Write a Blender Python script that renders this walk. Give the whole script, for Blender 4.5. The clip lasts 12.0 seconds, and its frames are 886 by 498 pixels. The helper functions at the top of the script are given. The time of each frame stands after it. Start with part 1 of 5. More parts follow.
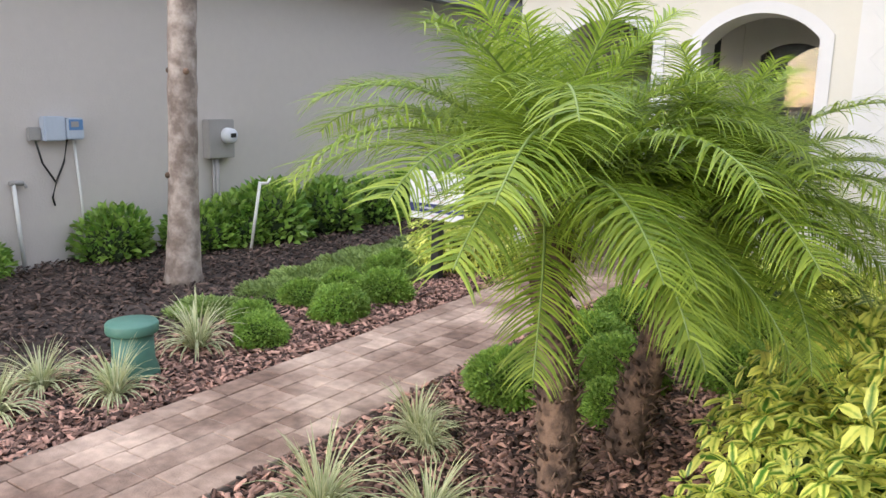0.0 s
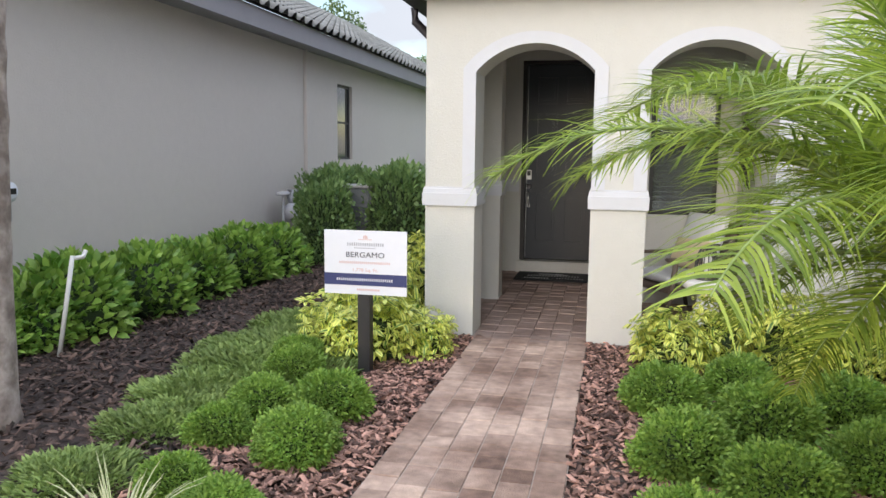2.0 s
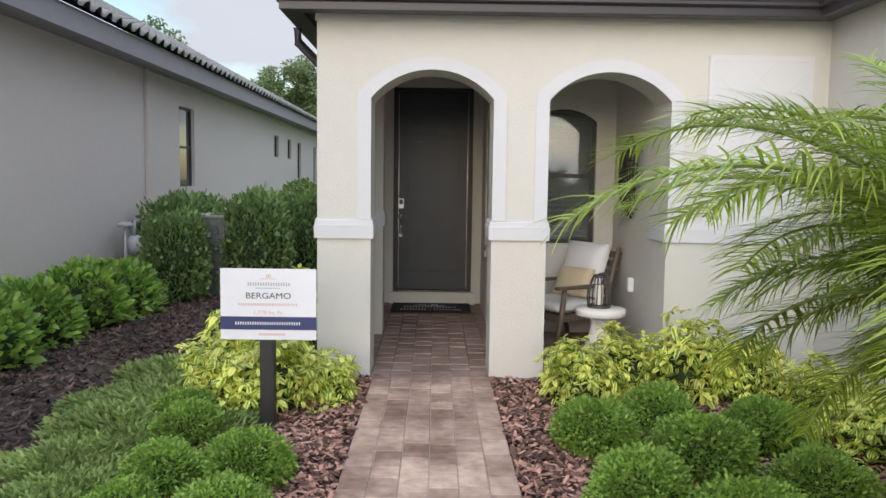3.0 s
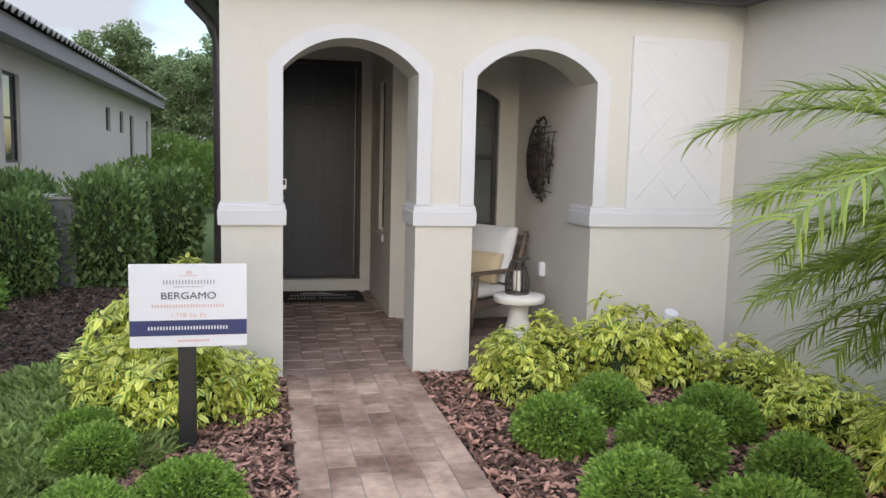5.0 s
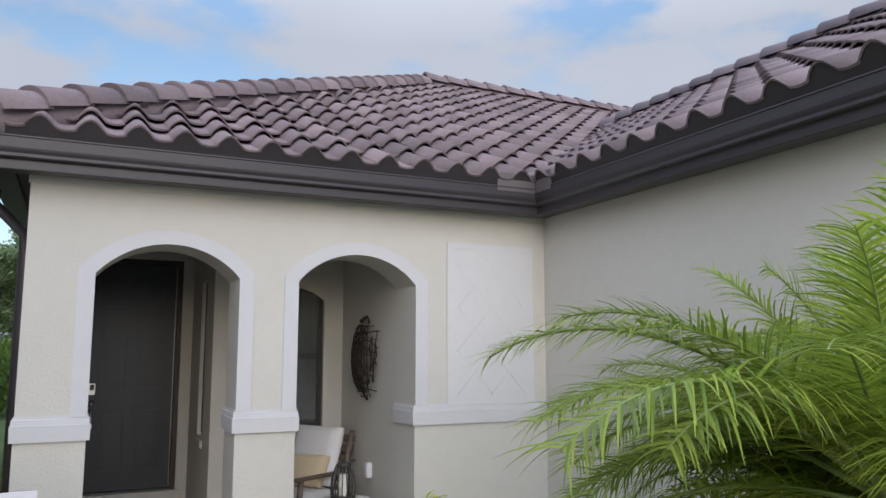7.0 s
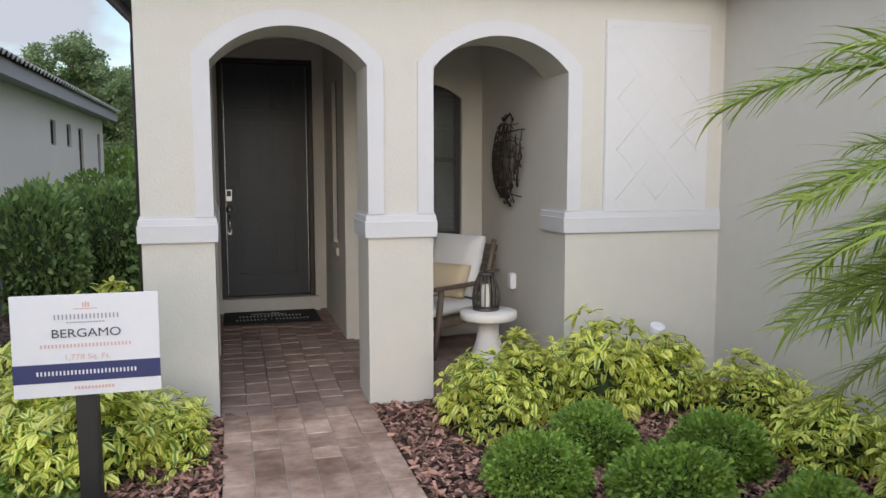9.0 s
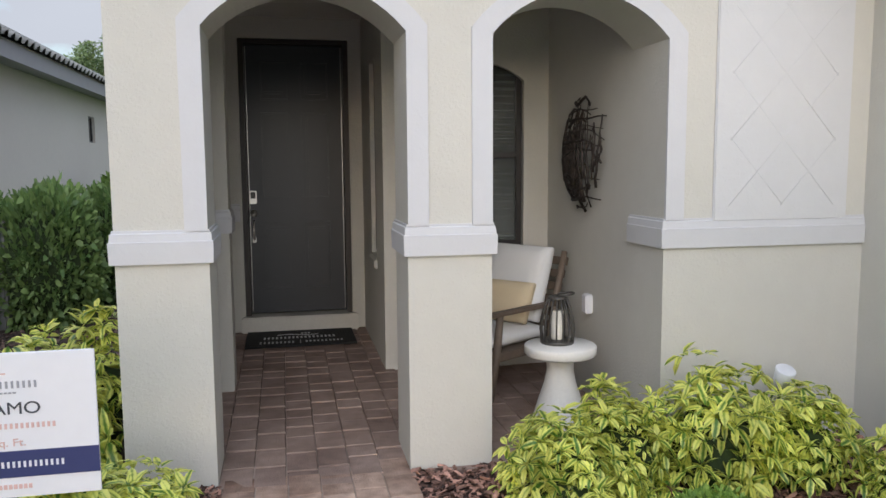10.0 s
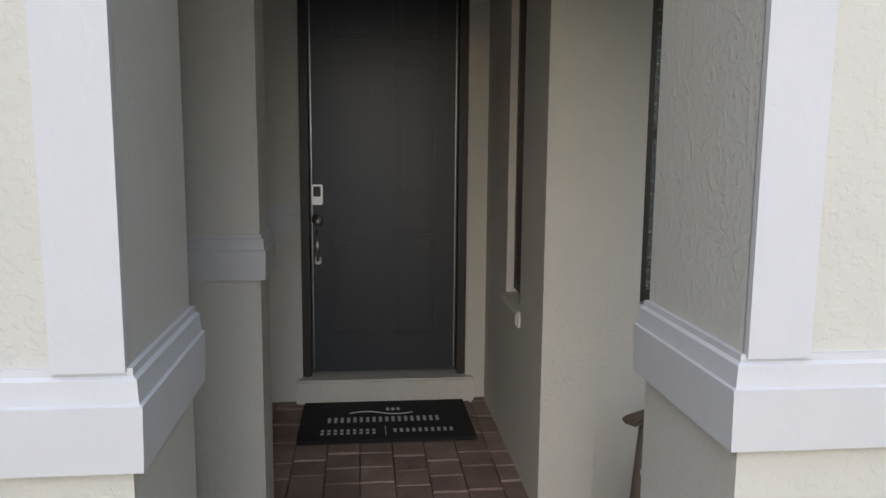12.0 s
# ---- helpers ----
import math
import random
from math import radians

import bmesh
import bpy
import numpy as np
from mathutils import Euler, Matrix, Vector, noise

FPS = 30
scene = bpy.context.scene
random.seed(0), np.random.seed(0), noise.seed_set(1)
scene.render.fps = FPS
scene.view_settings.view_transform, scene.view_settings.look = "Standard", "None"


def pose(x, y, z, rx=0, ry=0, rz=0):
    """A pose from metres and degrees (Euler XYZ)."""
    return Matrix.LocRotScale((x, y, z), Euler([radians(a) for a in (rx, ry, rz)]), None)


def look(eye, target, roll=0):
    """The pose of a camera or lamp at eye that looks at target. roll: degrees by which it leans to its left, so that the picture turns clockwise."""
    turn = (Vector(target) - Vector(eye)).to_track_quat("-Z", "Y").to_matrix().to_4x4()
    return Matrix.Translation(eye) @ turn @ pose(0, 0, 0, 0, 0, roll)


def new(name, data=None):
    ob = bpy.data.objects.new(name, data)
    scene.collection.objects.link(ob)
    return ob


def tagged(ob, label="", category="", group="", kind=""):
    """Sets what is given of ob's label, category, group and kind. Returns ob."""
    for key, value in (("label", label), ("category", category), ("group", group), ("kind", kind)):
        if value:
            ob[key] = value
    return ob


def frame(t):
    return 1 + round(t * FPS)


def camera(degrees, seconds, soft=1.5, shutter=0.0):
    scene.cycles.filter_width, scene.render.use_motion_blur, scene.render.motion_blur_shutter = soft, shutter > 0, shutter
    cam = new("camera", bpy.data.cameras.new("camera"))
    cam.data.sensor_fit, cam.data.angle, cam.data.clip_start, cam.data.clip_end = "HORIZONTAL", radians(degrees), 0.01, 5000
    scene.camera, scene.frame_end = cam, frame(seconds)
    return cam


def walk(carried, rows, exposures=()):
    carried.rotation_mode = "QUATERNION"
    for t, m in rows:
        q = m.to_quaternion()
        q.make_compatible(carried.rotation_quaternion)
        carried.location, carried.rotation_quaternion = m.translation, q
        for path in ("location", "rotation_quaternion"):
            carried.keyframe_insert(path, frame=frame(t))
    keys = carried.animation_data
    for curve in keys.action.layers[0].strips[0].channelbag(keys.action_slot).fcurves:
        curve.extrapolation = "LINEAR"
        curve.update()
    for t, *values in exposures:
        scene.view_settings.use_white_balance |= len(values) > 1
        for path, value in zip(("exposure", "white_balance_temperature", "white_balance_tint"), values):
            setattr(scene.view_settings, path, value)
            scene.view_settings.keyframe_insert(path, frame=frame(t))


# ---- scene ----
cam = camera(60.0, 12.0)
PATH = [
    (0, (-0.47, 0.504, 1.683), (-1.564, 2.135, 1.304), 1.2),
    (0.5, (-1.088, 0.787, 1.586), (-2.116, 2.47, 1.254), 1.3),
    (1, (-1.711, 0.991, 1.551), (-2.562, 2.772, 1.228), 1.1),
    (1.5, (-2.32, 1.209, 1.536), (-2.973, 3.081, 1.272), 0.5),
    (2, (-2.814, 1.282, 1.588), (-3.244, 3.22, 1.338), 0.6),
    (2.5, (-3.164, 1.453, 1.608), (-3.404, 3.428, 1.41), 0.6),
    (3, (-3.453, 1.552, 1.613), (-3.433, 3.544, 1.434), 0.8),
    (5, (-4.117, 2.089, 1.621), (-3.661, 4.023, 1.394), 1.4),
    (5.5, (-4.101, 2.035, 1.669), (-3.457, 3.929, 1.636), 1.5),
    (6, (-4.08, 2.001, 1.714), (-3.333, 3.85, 1.859), 1.1),
    (6.5, (-4.082, 1.971, 1.733), (-3.269, 3.78, 1.992), 0.5),
    (7, (-4.079, 1.968, 1.73), (-3.227, 3.758, 1.992), 0.0),
    (7.5, (-4.107, 2.011, 1.663), (-3.305, 3.843, 1.66), 0.2),
    (9.5, (-3.741, 3.236, 1.585), (-3.268, 5.167, 1.373), -0.1),
    (10, (-3.618, 3.893, 1.594), (-3.214, 5.839, 1.378), -0.4),
    (10.5, (-3.578, 4.602, 1.582), (-3.323, 6.573, 1.361), 0.1),
    (11, (-3.576, 5.292, 1.582), (-3.336, 7.259, 1.312), 0.2),
    (11.5, (-3.6, 5.963, 1.612), (-3.425, 7.935, 1.331), 0.5),
    (12, (-3.624, 6.58, 1.639), (-3.415, 8.549, 1.359), 0.5),
]
walk(cam, [(t, look(eye, target, roll)) for t, eye, target, roll in PATH], [(0.0, 1.22, 6600, 12), (1.5, 1.18, 6550, 12), (2.5, 1.04, 6500, 11), (3.0, 0.95, 6500, 11), (5.0, 0.88, 6450, 12), (6.0, 0.7, 6200, 13), (7.0, 0.53, 6150, 13), (7.7, 0.54, 6350, 13), (9.5, 0.76, 6400, 12), (11.0, 0.76, 6300, 12), (12.0, 0.86, 6250, 11)])

# ---- light ----
world = bpy.data.worlds.new("sky")
scene.world = world
world.use_nodes = True
wt = world.node_tree
wt.nodes.clear()
w_out = wt.nodes.new("ShaderNodeOutputWorld")
w_bg = wt.nodes.new("ShaderNodeBackground")
w_sky = wt.nodes.new("ShaderNodeTexSky")
w_sky.sky_type, w_sky.sun_disc = "NISHITA", False
SUN_UP, SUN_ROUND = radians(13), radians(199)
w_sky.sun_elevation, w_sky.sun_rotation = SUN_UP, SUN_ROUND
w_co = wt.nodes.new("ShaderNodeTexCoord")
w_map = wt.nodes.new("ShaderNodeMapping")
w_map.inputs["Scale"].default_value = (1.0, 1.0, 2.2)
w_map.inputs["Rotation"].default_value = (0.0, 0.0, radians(27))
w_noise = wt.nodes.new("ShaderNodeTexNoise")
w_noise.inputs["Scale"].default_value, w_noise.inputs["Detail"].default_value = 4.6, 6
w_ramp = wt.nodes.new("ShaderNodeMapRange")
w_ramp.inputs[1].default_value, w_ramp.inputs[2].default_value = 0.40, 0.52
w_grey = wt.nodes.new("ShaderNodeTexNoise")
w_grey.inputs["Scale"].default_value, w_grey.inputs["Detail"].default_value = 2.4, 5
w_shade = wt.nodes.new("ShaderNodeMix")
w_shade.data_type = "RGBA"
w_shade.inputs[6].default_value, w_shade.inputs[7].default_value = (3.9, 4.25, 4.85, 1), (5.4, 5.65, 6.05, 1)
w_mix = wt.nodes.new("ShaderNodeMix")
w_mix.data_type = "RGBA"
L = wt.links.new
L(w_co.outputs["Generated"], w_map.inputs["Vector"])
L(w_map.outputs[0], w_noise.inputs["Vector"])
L(w_map.outputs[0], w_grey.inputs["Vector"])
L(w_noise.outputs[0], w_ramp.inputs[0])
L(w_grey.outputs[0], w_shade.inputs[0])
L(w_ramp.outputs[0], w_mix.inputs[0])
w_blue = wt.nodes.new("ShaderNodeVectorMath")
w_blue.operation = "SCALE"
w_blue.inputs["Scale"].default_value = 1.6
L(w_sky.outputs[0], w_blue.inputs[0])
L(w_blue.outputs[0], w_mix.inputs[6])
L(w_shade.outputs[2], w_mix.inputs[7])
w_sep = wt.nodes.new("ShaderNodeSeparateXYZ")
L(w_co.outputs["Generated"], w_sep.inputs[0])
w_up = wt.nodes.new("ShaderNodeMapRange")
w_up.inputs[1].default_value = 0.38
w_up.inputs[3].default_value, w_up.inputs[4].default_value = 1.05, 3.6
L(w_sep.outputs[2], w_up.inputs[0])
w_mul = wt.nodes.new("ShaderNodeVectorMath")
w_mul.operation = "SCALE"
L(w_mix.outputs[2], w_mul.inputs[0])
L(w_up.outputs[0], w_mul.inputs["Scale"])
L(w_mul.outputs[0], w_bg.inputs["Color"])
w_bg.inputs["Strength"].default_value = 0.075
L(w_bg.outputs[0], w_out.inputs["Surface"])

sun = new("sun", bpy.data.lights.new("sun", "SUN"))
sun.data.energy, sun.data.angle, sun.data.color = 1.6, radians(62), (1.0, 0.97, 0.93)
sun.matrix_world = look((-8.9, -14.3, 4.8), (-3, 5, 0))


# ---- materials ----
def material(name, base, rough=0.8, var=0.12, scale=3.0, fine=40.0, bump=0.0, bscale=80.0, metal=0.0, rand=0.0, tint=None, spec=0.5, island=False, placed=False, patch=0.0):
    """A surface of one colour with coarse and fine variation, relief and a spread from piece to piece."""
    m = bpy.data.materials.new(name)
    m.use_nodes = True
    nt = m.node_tree
    b = nt.nodes["Principled BSDF"]
    co = nt.nodes.new("ShaderNodeTexCoord")
    n1, n2 = nt.nodes.new("ShaderNodeTexNoise"), nt.nodes.new("ShaderNodeTexNoise")
    n1.inputs["Scale"].default_value, n1.inputs["Detail"].default_value = scale, 4
    n2.inputs["Scale"].default_value, n2.inputs["Detail"].default_value = fine, 3
    link = nt.links.new
    geo = nt.nodes.new("ShaderNodeNewGeometry")
    where = geo.outputs["Position"] if placed else co.outputs["Object"]
    for n in (n1, n2):
        link(where, n.inputs["Vector"])
    add = nt.nodes.new("ShaderNodeMath")
    add.operation = "ADD"
    link(n1.outputs[0], add.inputs[0])
    link(n2.outputs[0], add.inputs[1])
    value = add
    if rand:
        src = nt.nodes.new("ShaderNodeNewGeometry" if island else "ShaderNodeObjectInfo")
        k = nt.nodes.new("ShaderNodeMath")
        k.operation = "MULTIPLY_ADD"
        k.inputs[1].default_value = rand / max(var, 0.01)
        link(src.outputs["Random Per Island" if island else "Random"], k.inputs[0])
        link(add.outputs[0], k.inputs[2])
        value = k
        off = 0.5 * rand / max(var, 0.01)
    else:
        off = 0.0
    mr = nt.nodes.new("ShaderNodeMapRange")
    mr.clamp = False
    mr.inputs[1].default_value, mr.inputs[2].default_value = 0.5 + off, 1.5 + off
    mr.inputs[3].default_value, mr.inputs[4].default_value = 1 - var, 1 + var
    link(value.outputs[0], mr.inputs[0])
    hs = nt.nodes.new("ShaderNodeHueSaturation")
    hs.inputs["Color"].default_value = (*base, 1)
    if tint:
        mx = nt.nodes.new("ShaderNodeMix")
        mx.data_type = "RGBA"
        mx.inputs[6].default_value, mx.inputs[7].default_value = (*base, 1), (*tint, 1)
        sr = nt.nodes.new("ShaderNodeMapRange")
        sr.inputs[1].default_value, sr.inputs[2].default_value = 0.4, 0.62
        if rand and patch:
            link(n1.outputs[0], sr.inputs[0])
            wear, share = nt.nodes.new("ShaderNodeMath"), nt.nodes.new("ShaderNodeMath")
            wear.operation, share.operation = "MULTIPLY_ADD", "MULTIPLY"
            wear.inputs[1].default_value, share.inputs[1].default_value = patch, 1 - patch
            link(src.outputs["Random"], share.inputs[0])
            link(sr.outputs[0], wear.inputs[0])
            link(share.outputs[0], wear.inputs[2])
            link(wear.outputs[0], mx.inputs[0])
        elif rand:
            link(src.outputs["Random Per Island" if island else "Random"], mx.inputs[0])
        else:
            link(n1.outputs[0], sr.inputs[0])
            link(sr.outputs[0], mx.inputs[0])
        link(mx.outputs[2], hs.inputs["Color"])
    link(mr.outputs[0], hs.inputs["Value"])
    link(hs.outputs[0], b.inputs["Base Color"])
    b.inputs["Roughness"].default_value, b.inputs["Metallic"].default_value = rough, metal
    b.inputs["Specular IOR Level"].default_value = spec
    if bump:
        bn = nt.nodes.new("ShaderNodeTexNoise")
        bn.inputs["Scale"].default_value, bn.inputs["Detail"].default_value = bscale, 5
        link(where, bn.inputs["Vector"])
        bp = nt.nodes.new("ShaderNodeBump")
        bp.inputs["Strength"].default_value, bp.inputs["Distance"].default_value = bump, 0.01
        link(bn.outputs[0], bp.inputs["Height"])
        link(bp.outputs[0], b.inputs["Normal"])
    return m


def stucco(name, base, amount=0.5, scale=14.0, var=0.035):
    """Knockdown stucco: flat trowelled patches over a rough coat."""
    m = material(name, base, 0.9, var, 0.7, 9.0, spec=0.2)
    nt = m.node_tree
    b = nt.nodes["Principled BSDF"]
    co = nt.nodes.new("ShaderNodeTexCoord")
    n1, n2 = nt.nodes.new("ShaderNodeTexNoise"), nt.nodes.new("ShaderNodeTexNoise")
    n1.inputs["Scale"].default_value, n1.inputs["Detail"].default_value, n1.inputs["Distortion"].default_value = scale, 5, 0.25
    n2.inputs["Scale"].default_value, n2.inputs["Detail"].default_value = scale * 7, 3
    ramp = nt.nodes.new("ShaderNodeMapRange")
    ramp.inputs[1].default_value, ramp.inputs[2].default_value = 0.50, 0.60
    mul = nt.nodes.new("ShaderNodeMath")
    mul.operation = "MULTIPLY_ADD"
    mul.inputs[1].default_value = 0.25
    bp = nt.nodes.new("ShaderNodeBump")
    bp.inputs["Strength"].default_value, bp.inputs["Distance"].default_value = amount, 0.0025
    link = nt.links.new
    for n in (n1, n2):
        link(co.outputs["Object"], n.inputs["Vector"])
    link(n1.outputs[0], ramp.inputs[0])
    link(n2.outputs[0], mul.inputs[0])
    link(ramp.outputs[0], mul.inputs[2])
    link(mul.outputs[0], bp.inputs["Height"])
    link(bp.outputs[0], b.inputs["Normal"])
    return m


def glass(name, tint=(0.02, 0.025, 0.03)):
    m = material(name, tint, 0.06, 0.05, 2, 8, spec=0.8)
    return m


M_STUCCO = stucco("cream_stucco", (0.578, 0.57, 0.535), 0.4, 58.0)
M_WHITE = stucco("white_trim_paint", (0.585, 0.593, 0.625), 0.12, 30.0, 0.03)
M_PANEL = stucco("white_stucco_panel", (0.61, 0.62, 0.645), 0.3, 30.0, 0.03)
M_GREY = stucco("taupe_stucco", (0.62, 0.565, 0.535), 0.3, 40.0)
M_CEIL = stucco("porch_ceiling_paint", (0.78, 0.77, 0.74), 0.3, 20.0)
M_GUTTER = material("bronze_gutter_paint", (0.038, 0.033, 0.039), 0.45, 0.1, 2, 30, spec=0.5)
M_GUARD = material("grey_brown_sheet_metal", (0.12, 0.105, 0.11), 0.5, 0.1, 3, 40)
M_SOFFIT = material("dark_soffit_paint", (0.05, 0.047, 0.05), 0.6, 0.1)
M_TILE = material("plum_roof_tile", (0.205, 0.162, 0.178), 0.7, 0.25, 3, 50, 0.3, 120, rand=0.28, placed=True)
M_TILE_PALE = material("pale_roof_tile", (0.42, 0.41, 0.39), 0.85, 0.15, 4, 50, 0.3, 100, rand=0.15, island=True)
M_FASCIA = material("grey_fascia_paint", (0.29, 0.275, 0.305), 0.6, 0.08)
M_DOOR = material("dark_door_paint", (0.023, 0.028, 0.037), 0.38, 0.1, 3, 60, 0.05, 40)
M_FRAME = material("dark_door_frame", (0.028, 0.022, 0.02), 0.45, 0.1)
M_GLASS = glass("window_glass")
M_WINFRAME = material("dark_window_frame", (0.025, 0.022, 0.022), 0.45, 0.08)
M_BLIND = material("window_blind", (0.30, 0.31, 0.31), 0.6, 0.08)
M_SILL = material("painted_concrete_sill", (0.62, 0.60, 0.56), 0.8, 0.08, 4, 50, 0.2, 60)
M_PAVER = material("brick_paver", (0.235, 0.140, 0.104), 0.85, 0.6, 1.7, 13, 0.6, 90, rand=0.16, tint=(0.43, 0.315, 0.255), placed=True, patch=0.6)
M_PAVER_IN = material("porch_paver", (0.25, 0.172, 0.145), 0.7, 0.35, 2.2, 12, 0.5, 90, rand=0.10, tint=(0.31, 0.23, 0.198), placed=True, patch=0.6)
M_SAND = material("joint_sand", (0.34, 0.285, 0.25), 0.95, 0.2, 8, 90, 0.3, 120)
M_SOIL = material("dark_soil", (0.060, 0.042, 0.036), 0.95, 0.3, 5, 60, 0.6, 60)
M_LAWN = material("lawn", (0.075, 0.12, 0.03), 0.95, 0.25, 0.6, 12, 0.5, 60)


# ---- builders ----
def link_mesh(name, bm, mat):
    me = bpy.data.meshes.new(name)
    bmesh.ops.recalc_face_normals(bm, faces=bm.faces)
    bm.to_mesh(me)
    bm.free()
    for m in mat if isinstance(mat, (list, tuple)) else (mat,):
        me.materials.append(m)
    return new(name, me)


def structure(name, bm, mat, label="", category=""):
    return tagged(link_mesh(name, bm, mat), label, category, kind="structure")


def part(name, bm, mat, parent, label=""):
    ob = link_mesh(name, bm, mat)
    ob.parent = parent
    ob.matrix_parent_inverse = parent.matrix_world.inverted()
    return tagged(ob, label)


def empty(name, place, label, category, group="", kind="", turn=0.0):
    ob = new(name)
    ob.matrix_world = pose(*place, 0, 0, turn)
    ob.empty_display_size = 0.1
    return tagged(ob, label, category, group, kind)


def box(bm, x0, x1, y0, y1, z0, z1, bevel=0.0):
    vs = bmesh.ops.create_cube(bm, size=1.0)["verts"]
    for v in vs:
        v.co = Vector((x0 + (v.co.x + 0.5) * (x1 - x0), y0 + (v.co.y + 0.5) * (y1 - y0), z0 + (v.co.z + 0.5) * (z1 - z0)))
    if bevel:
        edges = list({e for v in vs for e in v.link_edges})
        bmesh.ops.bevel(bm, geom=edges, offset=bevel, segments=2, affect="EDGES")
    return bm


def boxed(*a, bevel=0.0):
    return box(bmesh.new(), *a, bevel=bevel)


def sweep(bm, line, radii, sides=8, cap=True):
    """A tube along a line of points, with a radius at each."""
    rings = []
    n = len(line)
    for i, p in enumerate(line):
        p = Vector(p)
        d = (Vector(line[min(i + 1, n - 1)]) - Vector(line[max(i - 1, 0)])).normalized()
        a = d.orthogonal().normalized() if abs(d.z) > 0.95 else d.cross(Vector((0, 0, 1))).normalized()
        if abs(d.z) > 0.95:
            a = Vector((1, 0, 0)) - d * d.x
            a.normalize()
        b = d.cross(a)
        r = radii[i] if isinstance(radii, (list, tuple)) else radii
        rings.append([bm.verts.new(p + r * (math.cos(6.28319 * k / sides) * a + math.sin(6.28319 * k / sides) * b)) for k in range(sides)])
    for r0, r1 in zip(rings, rings[1:]):
        for k in range(sides):
            f = bm.faces.new((r0[k], r0[(k + 1) % sides], r1[(k + 1) % sides], r1[k]))
            f.smooth = True
    if cap:
        bm.faces.new(rings[0][::-1])
        bm.faces.new(rings[-1])
    return bm


def lathe(bm, profile, sides=32, place=(0, 0, 0)):
    rings = []
    for r, z in profile:
        rings.append([bm.verts.new((place[0] + r * math.cos(6.28319 * k / sides), place[1] + r * math.sin(6.28319 * k / sides), place[2] + z)) for k in range(sides)])
    for r0, r1 in zip(rings, rings[1:]):
        for k in range(sides):
            f = bm.faces.new((r0[k], r0[(k + 1) % sides], r1[(k + 1) % sides], r1[k]))
            f.smooth = True
    bm.faces.new(rings[0][::-1])
    bm.faces.new(rings[-1])
    return bm


def extrude_profile(bm, profile, y0, y1, z_top):
    """A wall whose underside follows the (x, z) profile."""
    f = [(bm.verts.new((x, y0, z)), bm.verts.new((x, y1, z)), bm.verts.new((x, y0, z_top)), bm.verts.new((x, y1, z_top))) for x, z in profile]
    for a, b in zip(f, f[1:]):
        bm.faces.new((a[0], a[1], b[1], b[0]))
        if abs(a[0].co.x - b[0].co.x) > 1e-6:
            bm.faces.new((a[0], b[0], b[2], a[2]))
            bm.faces.new((a[1], a[3], b[3], b[1]))
            bm.faces.new((a[2], b[2], b[3], a[3]))
    bm.faces.new((f[0][0], f[0][2], f[0][3], f[0][1]))
    bm.faces.new((f[-1][0], f[-1][1], f[-1][3], f[-1][2]))
    bmesh.ops.remove_doubles(bm, verts=bm.verts, dist=1e-5)
    return bm


def arch_points(x0, x1, spring, rise, n=20):
    """Points along a segmental arch from x0 to x1."""
    half = (x1 - x0) / 2
    r = (half * half + rise * rise) / (2 * rise)
    mid, low = (x0 + x1) / 2, spring + rise - r
    return [(x0 + (x1 - x0) * i / n, low + math.sqrt(max(r * r - (x0 + (x1 - x0) * i / n - mid) ** 2, 0))) for i in range(n + 1)]


# ---- house: walls ----
FACE, BACK, TOP = 7.75, 8.17, 2.94
SPRING, RISE = 2.258, 0.227
A1, A2 = (-3.978, -3.0), (-2.555, -1.58)
CORNER = -0.324
LEFT = -4.41
profile = [(LEFT, -0.3), (A1[0], -0.3)] + arch_points(*A1, SPRING, RISE) + [(A1[1], -0.3), (A2[0], -0.3)] + arch_points(*A2, SPRING, RISE) + [(A2[1], -0.3), (CORNER, -0.3)]
structure("wall_front", extrude_profile(bmesh.new(), profile, FACE, BACK, TOP), M_STUCCO, "cream stucco porch wall with two arched openings", "wall")
structure("wall_porch_side", boxed(A2[1] + 0.004, CORNER, BACK, 9.9, -0.3, TOP), M_STUCCO, "cream stucco side wall of the seating porch", "wall")
structure("wall_wing", boxed(CORNER, CORNER + 0.25, 3.2, FACE - 0.0, -0.3, TOP), M_STUCCO, "plain cream stucco wall of the projecting wing", "wall")
structure("wall_wing_front", boxed(CORNER + 0.25, 6.5, 3.2, 3.45, -0.3, TOP), M_STUCCO, "cream stucco front wall of the projecting wing", "wall")
structure("wall_wing_end", boxed(6.5, 6.75, 3.2, 18.0, -0.3, TOP), M_STUCCO, "cream stucco end wall", "wall")
structure("wall_house_back", boxed(LEFT, 6.5, 18.0, 18.25, -0.3, TOP), M_STUCCO, "cream stucco back wall", "wall")
structure("wall_house_side", boxed(LEFT, -4.24, BACK, 18.0, -0.3, TOP), M_STUCCO, "cream stucco side wall", "wall")
structure("pilaster", boxed(-4.24, -3.988, 9.335, 9.60, -0.3, TOP, bevel=0.008), M_STUCCO, "cream stucco pilaster inside the porch", "pilaster")
# wall between the entry recess and the seating porch, with a tall slot window
SLOT = (10.09, 10.44, 0.865, 2.445)
bm = bmesh.new()
box(bm, -2.882, -2.64, 9.63, SLOT[0], -0.3, TOP)
box(bm, -2.882, -2.64, SLOT[1], 11.11, -0.3, TOP)
box(bm, -2.882, -2.64, SLOT[0], SLOT[1], -0.3, SLOT[2])
box(bm, -2.882, -2.64, SLOT[0], SLOT[1], SLOT[3], TOP)
structure("wall_entry_side", bm, M_STUCCO, "cream stucco wall beside the entry with a slot window", "wall")
